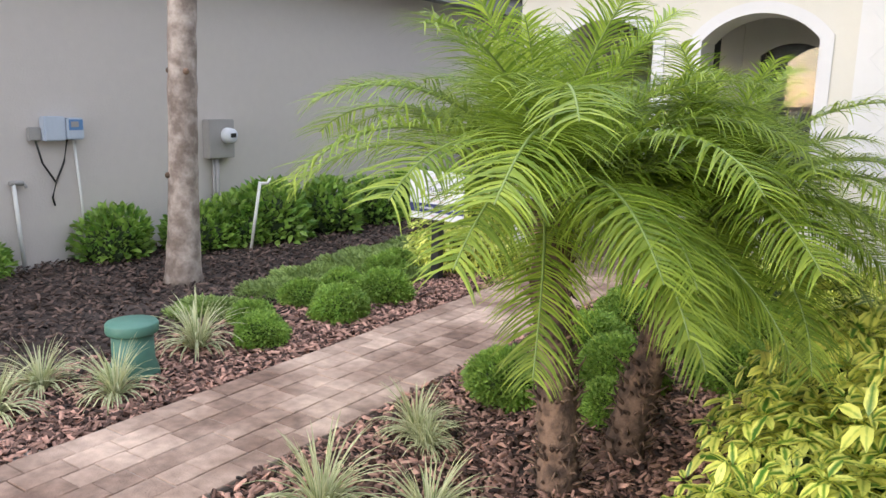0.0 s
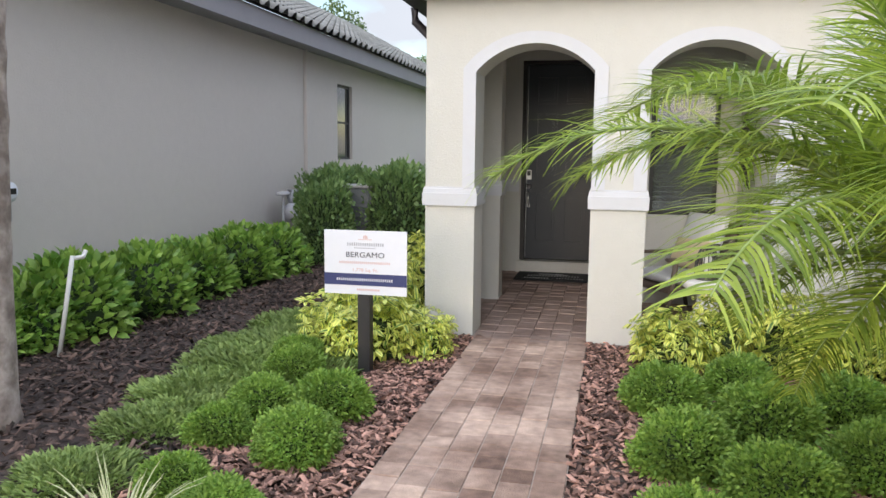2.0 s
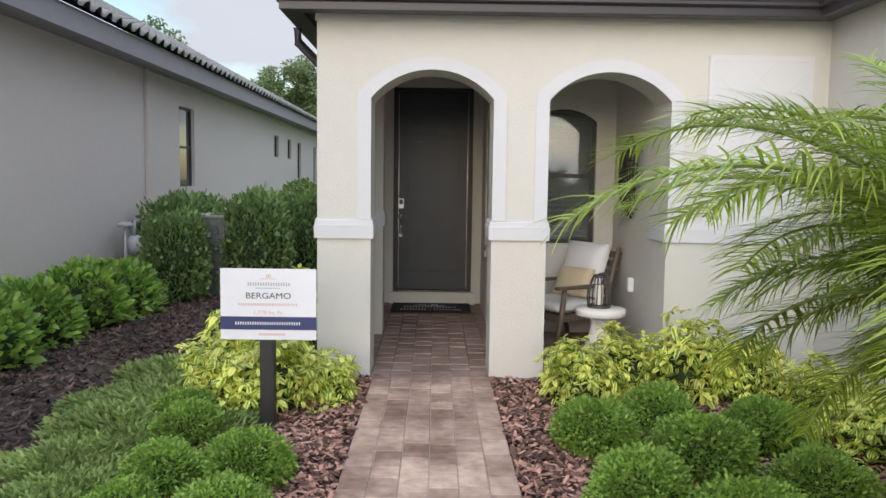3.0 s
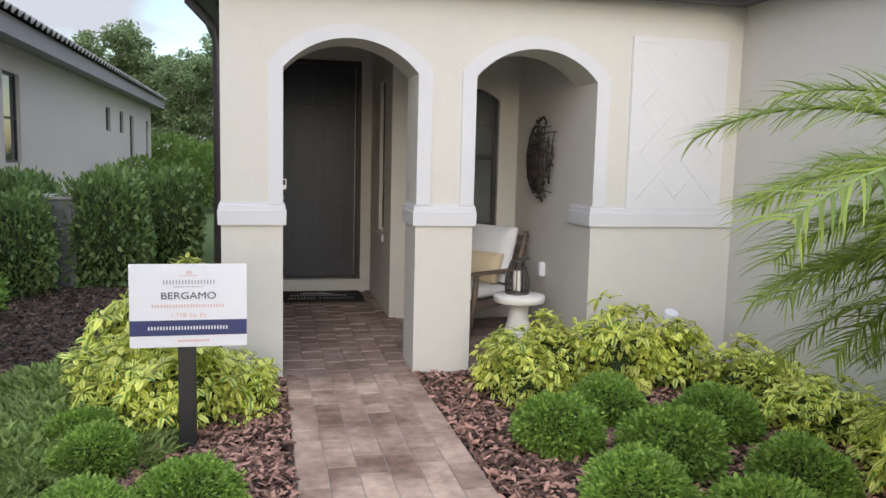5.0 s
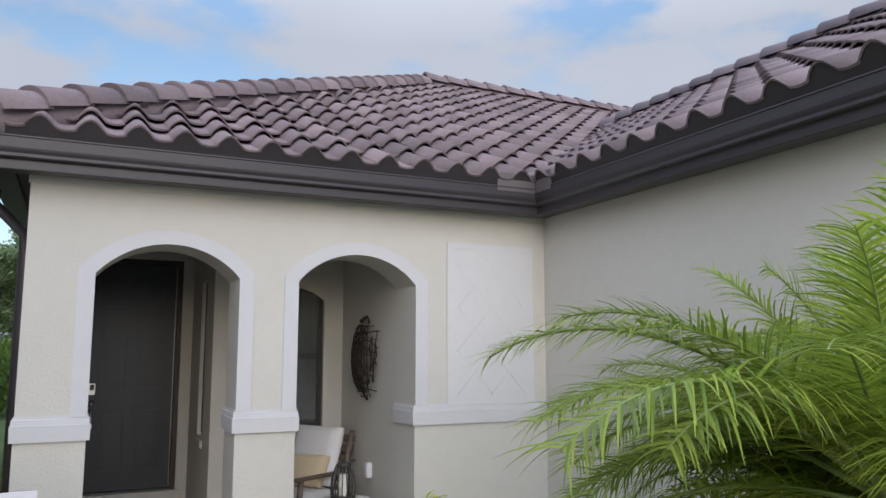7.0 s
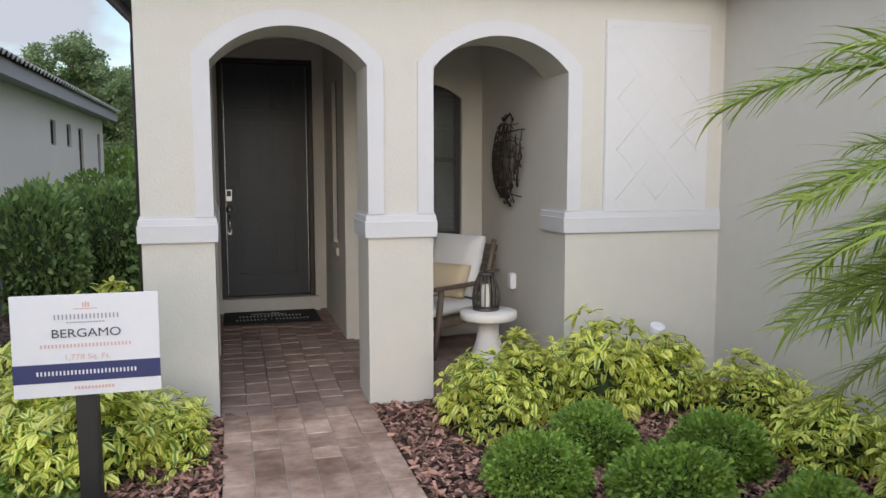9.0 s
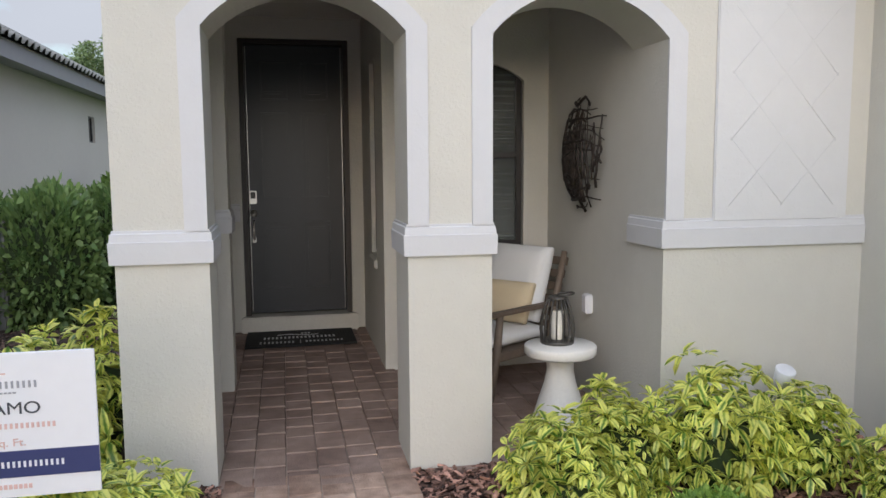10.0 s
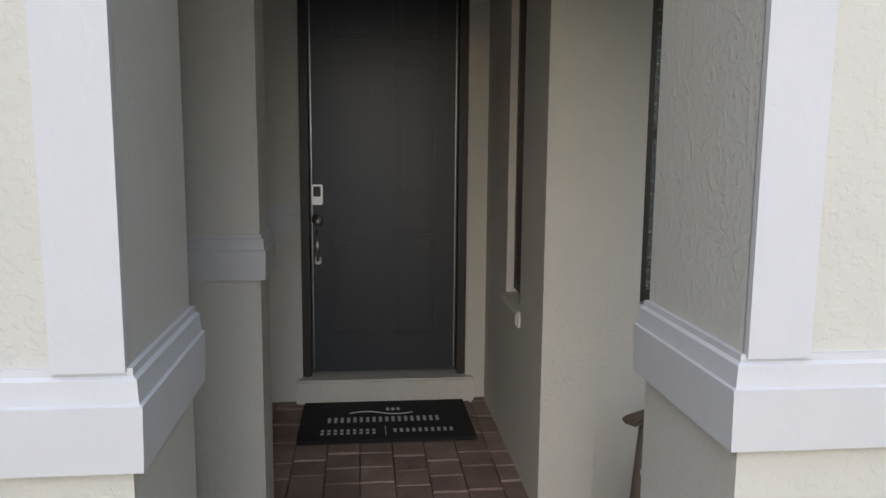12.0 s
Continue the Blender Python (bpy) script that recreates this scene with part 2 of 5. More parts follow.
# back wall of the seating porch with a window
NW = (-2.46, -1.775, 0.96, 2.39)
bm = bmesh.new()
box(bm, -2.64, NW[0], 9.655, 9.90, -0.3, TOP)
box(bm, NW[1], A2[1] + 0.004, 9.655, 9.90, -0.3, TOP)
box(bm, NW[0], NW[1], 9.655, 9.90, -0.3, NW[2])
box(bm, NW[0], NW[1], 9.655, 9.90, NW[3], TOP)
extrude_profile(bm, arch_points(NW[0], NW[1], NW[3] - 0.15, 0.13), 9.657, 9.70, NW[3] + 0.01)
structure("wall_niche_back", bm, M_STUCCO, "cream stucco back wall of the seating porch", "wall")
bm = bmesh.new()
box(bm, -4.24, -3.984, 11.11, 11.35, -0.3, TOP)
box(bm, -3.0, -2.64, 11.11, 11.35, -0.3, TOP)
box(bm, -3.984, -3.0, 11.11, 11.35, 2.742, TOP)
structure("wall_entry_back", bm, M_STUCCO, "cream stucco wall round the front door", "wall")
structure("ceiling", boxed(LEFT + 0.2, CORNER, BACK, 11.35, TOP - 0.012, TOP + 0.1), M_CEIL, "painted porch ceiling", "ceiling")


def band(name, x0, x1, y0, y1, z0=1.134, sides="lrfb"):
    """A white moulded band round a pillar: a deep lower board and a sloped cap."""
    out = [0.022, 0.025, 0.019, 0.016, 0.009, 0.009]
    zs = [z0, z0 + 0.106, z0 + 0.108, z0 + 0.145, z0 + 0.150, z0 + 0.162]
    bm = bmesh.new()
    rings = []
    for o, z in zip(out, zs):
        l, r, f, b = (o if s in sides else -0.004 for s in "lrfb")
        rings.append([bm.verts.new(p) for p in ((x0 - l, y0 - f, z), (x1 + r, y0 - f, z), (x1 + r, y1 + b, z), (x0 - l, y1 + b, z))])
    for a, b in zip(rings, rings[1:]):
        for k in range(4):
            bm.faces.new((a[k], a[(k + 1) % 4], b[(k + 1) % 4], b[k]))
    bm.faces.new(rings[0][::-1])
    bm.faces.new(rings[-1])
    return structure(name, bm, M_WHITE, "white moulded band on cream stucco", "trim")


band("trim_band_pillar", LEFT, A1[0], FACE, BACK)
band("trim_band_middle", A1[1], A2[0], FACE, BACK)
band("trim_band_corner", A2[1], CORNER, FACE, BACK, sides="lf")
band("trim_band_pilaster", -4.236, -3.988, 9.335, 9.60, 1.142, "rfb")
band("trim_band_entry", -4.236, -4.0, 11.11, 11.3, 1.10, "f")


def arch_trim(name, x0, x1):
    """White casing round an arch, from the band up."""
    w, base = 0.108, 1.29
    inner = [(x0, base)] + arch_points(x0, x1, SPRING, RISE) + [(x1, base)]
    outer = [(x0 - w, base)] + arch_points(x0 - w, x1 + w, SPRING + 0.03, RISE + 0.068) + [(x1 + w, base)]
    bm = bmesh.new()
    y0, y1 = FACE - 0.016, FACE + 0.002
    vi = [(bm.verts.new((x, y0, z)), bm.verts.new((x, y1, z))) for x, z in inner]
    vo = [(bm.verts.new((x, y0, z)), bm.verts.new((x, y1, z))) for x, z in outer]
    for k in range(len(vi) - 1):
        bm.faces.new((vi[k][0], vi[k + 1][0], vo[k + 1][0], vo[k][0]))
        bm.faces.new((vi[k][0], vi[k][1], vi[k + 1][1], vi[k + 1][0]))
        bm.faces.new((vo[k][0], vo[k + 1][0], vo[k + 1][1], vo[k][1]))
    return structure(name, bm, M_WHITE, "white casing round the porch arch", "trim")


arch_trim("trim_arch_entry", *A1)
arch_trim("trim_arch_seating", *A2)
bm = boxed(-1.295, -0.454, FACE - 0.018, FACE + 0.002, 1.276, 2.634, bevel=0.006)
panel = structure("trim_panel", bm, M_PANEL, "white recessed stucco panel on the facade", "panel")
PX0, PX1, PZ0, PZ1 = -1.205, -0.545, 1.36, 2.54
LATTICE = []
for k in range(-3, 6):
    for way in (1, -1):
        # one diagonal of the diamond lattice, cut to the panel's field
        x, z = (PX0, PZ0 + 0.36 * k) if way > 0 else (PX1, PZ0 + 0.36 * k)
        u0, u1 = max(0.0, (PZ0 - z) / 1.12), min(PX1 - PX0, (PZ1 - z) / 1.12)
        if u1 - u0 > 0.1:
            LATTICE.append(((x + way * u0, z + 1.12 * u0), (x + way * u1, z + 1.12 * u1)))
LATTICE.append(((-1.25, 2.585), (-0.50, 2.585)))
for a, b in LATTICE:
    bm = bmesh.new()
    sweep(bm, [(a[0], FACE - 0.0175, a[1]), (b[0], FACE - 0.0175, b[1])], 0.0023, 6)
    part("raised_line", bm, M_PANEL, panel)
structure("trim_frieze", boxed(LEFT - 0.012, CORNER, FACE - 0.012, FACE + 0.002, 2.852, TOP), M_STUCCO, "cream frieze board under the eave", "trim")

# ---- eaves and roof ----
EAVE, PITCH, OUT = 3.125, 0.515, 0.30
EX, EY, EL = CORNER - 0.27, FACE - OUT, LEFT - OUT
bm = bmesh.new()
box(bm, EL + 0.1, CORNER, EY + 0.08, FACE + 0.001, 2.937, 2.955)
box(bm, EX + 0.08, CORNER + 0.001, 2.9, FACE - 0.3, 2.937, 2.955)
box(bm, EL + 0.08, LEFT + 0.001, FACE, 18.0, 2.937, 2.955)
structure("soffit", bm, M_SOFFIT, "dark painted soffit under the eaves", "soffit")


def gutter_run(bm, pts, outward):
    """An ogee gutter along a line of corner points; outward gives the side to which it bulges at each."""
    shape = [(0.21, 2.94), (0.21, 2.89), (0.055, 2.884), (0.05, 2.89), (0.05, 2.945), (0.045, 2.952), (0.022, 2.955), (0.012, 2.965), (0.014, 2.985), (0.004, 3.005), (0.0, 3.02), (0.0, 3.085), (-0.006, 3.09), (-0.004, 3.10), (0.012, 3.10), (0.016, 3.08), (0.016, 3.02), (0.13, 3.02)]
    rows = [[bm.verts.new((p[0] - o[0] * d, p[1] - o[1] * d, z)) for d, z in shape] for p, o in zip(pts, outward)]
    for a, b in zip(rows, rows[1:]):
        for k in range(len(shape) - 1):
            bm.faces.new((a[k], a[k + 1], b[k + 1], b[k]))


bm = bmesh.new()
gutter_run(bm, [(EL, 18.0), (EL, EY), (EX, EY), (EX, 2.9), (6.9, 2.9)], [(-1, 0), (-1, -1), (-1, -1), (-1, -1), (0, -1)])
gutter = structure("gutter", bm, M_GUTTER, "dark bronze metal gutter along the eaves", "gutter")
bm = bmesh.new()
box(bm, EX - 0.37, EX + 0.012, EY - 0.003, EY + 0.008, 3.06, 3.215)
box(bm, EX - 0.008, EX + 0.008, EY - 0.24, EY - 0.008, 3.06, 3.225)
part("splash_guard", bm, M_GUARD, gutter, "raised splash guard in the gutter corner")
bm = bmesh.new()
sweep(bm, [(EL + 0.05, 8.3, 2.90), (EL + 0.05, 8.32, 2.78), (LEFT - 0.05, 8.36, 2.58), (LEFT - 0.045, 8.36, 2.4), (LEFT - 0.045, 8.36, 0.05)], 0.04, 8)
part("downspout", bm, M_GUTTER, gutter, "dark bronze downspout")

bm = bmesh.new()
box(bm, EL + 0.05, EX + 0.05, EY + 0.05, EY + 0.08, 2.95, EAVE + 0.035)
box(bm, EX + 0.05, EX + 0.08, 2.95, EY + 0.08, 2.95, EAVE + 0.035)
box(bm, EL + 0.05, EL + 0.08, EY + 0.08, 18.0, 2.95, EAVE + 0.035)
structure("eave_board", bm, M_GUTTER, "dark board closing the tile ends above the gutter", "fascia")
RX, RZ = EL + 5.7, EAVE + PITCH * 5.7
RY = EY + 5.7
WX = 2.95
WZ = EAVE + PITCH * (WX - EX)
bm = bmesh.new()
V = lambda *p: bm.verts.new(p)
dz = 0.03
a, b_, c, d = V(EL, EY, EAVE - dz), V(EX, EY, EAVE - dz), V(EX + (RY - EY), RY, RZ - dz), V(RX, RY, RZ - dz)
bm.faces.new((a, b_, c, d))
e, f = V(EL, 18.3, EAVE - dz), V(RX, RY + 0.01, RZ - dz)
bm.faces.new((a, d, f, e))
g, h = V(12, RY, RZ - dz), V(12, 18.3, EAVE - dz)
bm.faces.new((d, g, h, e))
bm.faces.new((c, g, V(12, EY + 2.5, EAVE + PITCH * 2.5 - dz), V(EX + 2.5, EY + 2.5, EAVE + PITCH * 2.5 - dz)))
roof_main = structure("roof_main", bm, M_TILE, "hip roof of plum brown barrel tiles", "roof")
bm = bmesh.new()
a, b_ = V(EX, 2.9, EAVE - dz), V(EX, EY, EAVE - dz)
c, d = V(WX, EY + (WX - EX), WZ - dz), V(WX, 2.9 + (WX - EX), WZ - dz)
bm.faces.new((a, d, c, b_))
e, f = V(2 * WX - EX, 2.9, EAVE - dz), V(2 * WX - EX, EY, EAVE - dz)
bm.faces.new((d, e, f, c))
bm.faces.new((a, e, d))
roof_wing = structure("roof_wing", bm, M_TILE, "hip roof of plum brown barrel tiles over the wing", "roof")

# ---- ground ----
bm = bmesh.new()
bmesh.ops.create_grid(bm, x_segments=60, y_segments=60, size=400)
for v in bm.verts:
    v.co.z = -0.09
structure("ground", bm, M_LAWN, "mown lawn reaching to the trees", "ground")

# ---- neighbouring house ----
NX, NTOP = -8.0, 3.29
NWIN = [(15.27, 16.12, 1.43, 2.856), (23.25, 23.85, 2.19, 2.80), (25.2, 25.8, 2.19, 2.80), (26.85, 27.55, 1.43, 2.77), (30.15, 30.7, 1.48, 2.755)]
bm = bmesh.new()
y = -3.0
for y0, y1, z0, z1 in NWIN:
    box(bm, NX - 0.25, NX, y, y0, -0.3, NTOP)
    box(bm, NX - 0.25, NX, y0, y1, -0.3, z0)
    box(bm, NX - 0.25, NX, y0, y1, z1, NTOP)
    y = y1
box(bm, NX - 0.25, NX, y, 31.3, -0.3, NTOP)
box(bm, NX - 9, NX - 0.25, 31.05, 31.3, -0.3, NTOP)
box(bm, NX - 9, NX - 0.25, -3.0, -2.75, -0.3, NTOP)
box(bm, NX - 9.25, NX - 9, -3.0, 31.3, -0.3, NTOP)
structure("wall_neighbour", bm, M_GREY, "taupe stucco wall of the neighbouring house", "wall")
structure("neighbour_fascia", box(boxed(NX, NX + 0.42, -3.4, 31.7, 3.27, 3.30), NX + 0.39, NX + 0.43, -3.4, 31.7, 3.23, 3.50), M_FASCIA, "grey painted fascia and soffit of the neighbouring house", "fascia")
bm = bmesh.new()
x0, x1, z0, z1 = NX + 0.47, NX - 4.2, 3.49, 3.49 + 4.67 * 0.54
bm.faces.new([V(x0, -3.4, z0), V(x0, 31.8, z0), V(x1, 27.1, z1), V(x1, 1.3, z1)])
bm.faces.new([V(x0, 31.8, z0), V(x1 * 2 - x0, 31.8, z0), V(x1, 27.1, z1)])
structure("roof_neighbour", bm, M_TILE_PALE, "pale grey barrel tile roof of the neighbouring house", "roof")

# ---- scatter helpers ----
def oval(length, width, fold=0.25, droop=0.2):
    """A pointed leaf along +y with a folded midrib."""
    v = [(0, 0, 0), (0, 0.35, 0.02), (0, 0.75, -droop * 0.4), (0, 1, -droop)]
    for sx in (-1, 1):
        v += [(sx * 0.46, 0.28, fold * 0.3), (sx * 0.42, 0.68, fold * 0.25 - droop * 0.35)]
    f = [(0, 1, 4), (1, 2, 5, 4), (2, 3, 5), (0, 6, 1), (1, 6, 7, 2), (2, 7, 3)]
    u = [(0.5, 0), (0.5, 0.35), (0.5, 0.75), (0.5, 1), (0, 0.28), (0, 0.68), (1, 0.28), (1, 0.68)]
    return np.array(v) * (width, length, length), f, u


def chip(l, w, h):
    v = [(-l, -w * 0.7, 0), (l * 0.8, -w, 0), (l, w * 0.8, 0), (-l * 0.7, w, 0), (-l * 0.8, -w * 0.5, h), (l * 0.6, -w * 0.8, h * 0.8), (l * 0.8, w * 0.6, h), (-l * 0.5, w * 0.7, h * 1.2)]
    return np.array(v), [(4, 5, 6, 7), (0, 1, 5, 4), (1, 2, 6, 5), (2, 3, 7, 6), (3, 0, 4, 7)], [(0, 0)] * 8


def frames_of(direction, roll):
    """Rotations that turn +y into each direction, rolled about it."""
    y = direction / np.linalg.norm(direction, axis=1, keepdims=True)
    ref = np.where(np.abs(y[:, 2:3]) > 0.97, [[1.0, 0, 0]], [[0, 0, 1.0]])
    x = np.cross(y, ref)
    x /= np.linalg.norm(x, axis=1, keepdims=True)
    z = np.cross(x, y)
    c, s_ = np.cos(roll)[:, None], np.sin(roll)[:, None]
    return np.stack((x * c + z * s_, y, z * c - x * s_), axis=2)


def scatter_mesh(name, template, places, turns, sizes, mats, smooth=False):
    """One mesh of many copies of a small template."""
    tv, tf, tu = template
    n, k = len(places), len(tv)
    co = np.einsum("nij,kj->nki", turns, tv) * np.asarray(sizes)[:, None, None] + places[:, None, :]
    me = bpy.data.meshes.new(name)
    loops = [i for f in tf for i in f]
    lens = [len(f) for f in tf]
    lt = len(loops)
    me.vertices.add(n * k)
    me.vertices.foreach_set("co", co.astype(np.float32).ravel())
    me.loops.add(n * lt)
    me.loops.foreach_set("vertex_index", (np.arange(n)[:, None] * k + np.array(loops)[None]).astype(np.int32).ravel())
    me.polygons.add(n * len(tf))
    starts = np.concatenate(([0], np.cumsum(lens)[:-1]))
    me.polygons.foreach_set("loop_start", (np.arange(n)[:, None] * lt + starts[None]).astype(np.int32).ravel())
    uv = me.uv_layers.new(name="UVMap")
    uv.data.foreach_set("uv", np.tile(np.array([tu[i] for i in loops], dtype=np.float32).ravel(), n))
    me.update(calc_edges=True)
    me.validate()
    if smooth:
        me.polygons.foreach_set("use_smooth", np.ones(n * len(tf), dtype=bool))
    for m in mats if isinstance(mats, (list, tuple)) else (mats,):
        me.materials.append(m)
    return me


def child(name, me, parent, place=None, label=""):
    ob = new(name, me)
    ob.parent = parent
    if place is not None:
        ob.matrix_basis = place
    return tagged(ob, label)


def leaf_material(name, base, tip, rough=0.45, through_light=0.35, edge=None, spread=0.25):
    """Leaf: two greens mixed leaf by leaf, some light passing through; edge: the colour of a variegated margin."""
    m = bpy.data.materials.new(name)
    m.use_nodes = True
    nt = m.node_tree
    b = nt.nodes["Principled BSDF"]
    out = nt.nodes["Material Output"]
    geo = nt.nodes.new("ShaderNodeNewGeometry")
    co = nt.nodes.new("ShaderNodeTexCoord")
    no = nt.nodes.new("ShaderNodeTexNoise")
    no.inputs["Scale"].default_value = 3.0
    link = nt.links.new
    link(co.outputs["Object"], no.inputs["Vector"])
    mx = nt.nodes.new("ShaderNodeMix")
    mx.data_type = "RGBA"
    mx.inputs[6].default_value, mx.inputs[7].default_value = (*base, 1), (*tip, 1)
    link(geo.outputs["Random Per Island"], mx.inputs[0])
    col = mx.outputs[2]
    if edge:
        sep = nt.nodes.new("ShaderNodeSeparateXYZ")
        link(co.outputs["UV"], sep.inputs[0])
        d = nt.nodes.new("ShaderNodeMath")
        d.operation = "SUBTRACT"
        d.inputs[1].default_value = 0.5
        link(sep.outputs[0], d.inputs[0])
        ab = nt.nodes.new("ShaderNodeMath")
        ab.operation = "ABSOLUTE"
        link(d.outputs[0], ab.inputs[0])
        n2 = nt.nodes.new("ShaderNodeTexNoise")
        n2.inputs["Scale"].default_value = 60.0
        link(co.outputs["Object"], n2.inputs["Vector"])
        ad = nt.nodes.new("ShaderNodeMath")
        ad.operation = "MULTIPLY_ADD"
        ad.inputs[1].default_value = 0.35
        link(n2.outputs[0], ad.inputs[0])
        link(ab.outputs[0], ad.inputs[2])
        rn = nt.nodes.new("ShaderNodeMath")
        rn.operation = "MULTIPLY_ADD"
        rn.inputs[1].default_value = 0.30
        link(geo.outputs["Random Per Island"], rn.inputs[0])
        link(ad.outputs[0], rn.inputs[2])
        mr = nt.nodes.new("ShaderNodeMapRange")
        mr.inputs[1].default_value, mr.inputs[2].default_value = 0.33, 0.58
        link(rn.outputs[0], mr.inputs[0])
        m2 = nt.nodes.new("ShaderNodeMix")
        m2.data_type = "RGBA"
        m2.inputs[7].default_value = (*edge, 1)
        link(mr.outputs[0], m2.inputs[0])
        link(col, m2.inputs[6])
        col = m2.outputs[2]
    hs = nt.nodes.new("ShaderNodeHueSaturation")
    vr = nt.nodes.new("ShaderNodeMapRange")
    vr.inputs[1].default_value, vr.inputs[2].default_value = 0.3, 0.7
    vr.inputs[3].default_value, vr.inputs[4].default_value = 1 - spread, 1 + spread
    link(no.outputs[0], vr.inputs[0])
    link(vr.outputs[0], hs.inputs["Value"])
    link(col, hs.inputs["Color"])
    link(hs.outputs[0], b.inputs["Base Color"])
    b.inputs["Roughness"].default_value = rough
    tr = nt.nodes.new("ShaderNodeBsdfTranslucent")
    link(hs.outputs[0], tr.inputs["Color"])
    ms = nt.nodes.new("ShaderNodeMixShader")
    ms.inputs[0].default_value = through_light
    link(b.outputs[0], ms.inputs[1])
    link(tr.outputs[0], ms.inputs[2])
    link(ms.outputs[0], out.inputs["Surface"])
    return m


M_PALM = leaf_material("palm_leaflet", (0.145, 0.235, 0.030), (0.44, 0.55, 0.085), 0.4, 0.48)
M_RACHIS = material("palm_rachis", (0.20, 0.27, 0.08), 0.5, 0.15, 4, 30)
M_PALM_TRUNK = material("fibrous_palm_trunk", (0.075, 0.048, 0.036), 0.95, 0.4, 14, 60, 1.0, 50, tint=(0.19, 0.12, 0.085))
M_TALL_TRUNK = material("pale_palm_trunk", (0.23, 0.18, 0.155), 0.95, 0.3, 7, 40, 0.9, 30, tint=(0.41, 0.345, 0.31))
M_SCHEF = leaf_material("variegated_leaf", (0.08, 0.20, 0.028), (0.28, 0.43, 0.05), 0.35, 0.34, edge=(0.84, 0.85, 0.21))
M_BALL = leaf_material("fine_green_foliage", (0.14, 0.27, 0.045), (0.36, 0.52, 0.10), 0.6, 0.42)
# near-black green: the shade inside the crowns, put into colour
M_CORE = material("foliage_shade", (0.03, 0.05, 0.018), 0.95, 0.3, 20, 90)
M_LOW = leaf_material("olive_ground_foliage", (0.15, 0.23, 0.06), (0.34, 0.44, 0.14), 0.65, 0.38)
M_SHRUB = leaf_material("glossy_shrub_leaf", (0.12, 0.26, 0.045), (0.42, 0.60, 0.13), 0.35, 0.42)
M_HEDGE = leaf_material("hedge_leaf", (0.10, 0.185, 0.06), (0.25, 0.36, 0.12), 0.5, 0.35)
M_TREE = leaf_material("tree_leaf", (0.125, 0.185, 0.085), (0.25, 0.33, 0.155), 0.6, 0.45)
M_BRIGHT = leaf_material("bright_bush_leaf", (0.11, 0.19, 0.04), (0.20, 0.30, 0.07), 0.5, 0.3)
M_BLADE = leaf_material("striped_blade", (0.17, 0.25, 0.07), (0.30, 0.37, 0.14), 0.5, 0.3, edge=(0.66, 0.66, 0.42))
M_BARK = material("tree_bark", (0.14, 0.11, 0.09), 0.95, 0.25, 4, 30, 0.6, 20)
M_MULCH = material("bark_mulch_chips", (0.062, 0.031, 0.024), 0.9, 0.35, 20, 90, 0.6, 100, rand=0.6, tint=(0.40, 0.225, 0.175), island=True)
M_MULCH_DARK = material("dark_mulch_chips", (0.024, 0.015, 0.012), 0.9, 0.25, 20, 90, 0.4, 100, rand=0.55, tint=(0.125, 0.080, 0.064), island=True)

rng = np.random.default_rng(7)


def lumpy(n, squash=1.0, low=-0.35, bumps=9, depth=0.16):
    """Directions over a dome and the radius of a lumpy crown at each."""
    d = rng.normal(size=(n * 2, 3))
    d /= np.linalg.norm(d, axis=1, keepdims=True)
    d = d[d[:, 2] > low][:n]
    centres = rng.normal(size=(bumps, 3))
    centres /= np.linalg.norm(centres, axis=1, keepdims=True)
    near = (d @ centres.T).max(axis=1)
    return d, 1.0 - depth + depth * near ** 3


def foliage(name, template, count, mat, radius=1.0, squash=1.0, shell=0.35, up=0.5, size=(0.7, 1.2), low=-0.35, bumps=9, depth=0.2, rise=None, boxy=False, fuzz=0.0):
    """A crown of leaves round the origin: most near the lumpy surface, some inside."""
    d, r = lumpy(count, squash, low, bumps, depth)
    n = len(d)
    rad = r * (1 - shell * rng.random(n) ** 2) * radius
    if fuzz:
        rad = rad * (1 + fuzz * rng.normal(size=n))
    if boxy:
        rad = rad / (np.abs(d) ** 5).sum(axis=1) ** 0.2
    p = d * rad[:, None] * (1, 1, squash)
    p[:, 2] += radius * squash * (-low if rise is None else rise)
    way = d + rng.normal(scale=0.45, size=(n, 3)) + (0, 0, up)
    return scatter_mesh(name, template, p, frames_of(way, rng.uniform(-1.2, 1.2, n)), rng.uniform(*size, n), mat)


# a solid dark lump that fills a crown with painted shade
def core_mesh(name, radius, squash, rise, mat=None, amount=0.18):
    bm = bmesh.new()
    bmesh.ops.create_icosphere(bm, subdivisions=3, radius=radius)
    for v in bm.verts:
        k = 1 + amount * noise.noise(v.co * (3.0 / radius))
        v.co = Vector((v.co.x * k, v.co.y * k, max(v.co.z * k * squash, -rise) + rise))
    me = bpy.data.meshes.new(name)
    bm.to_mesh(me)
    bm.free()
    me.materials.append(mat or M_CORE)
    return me


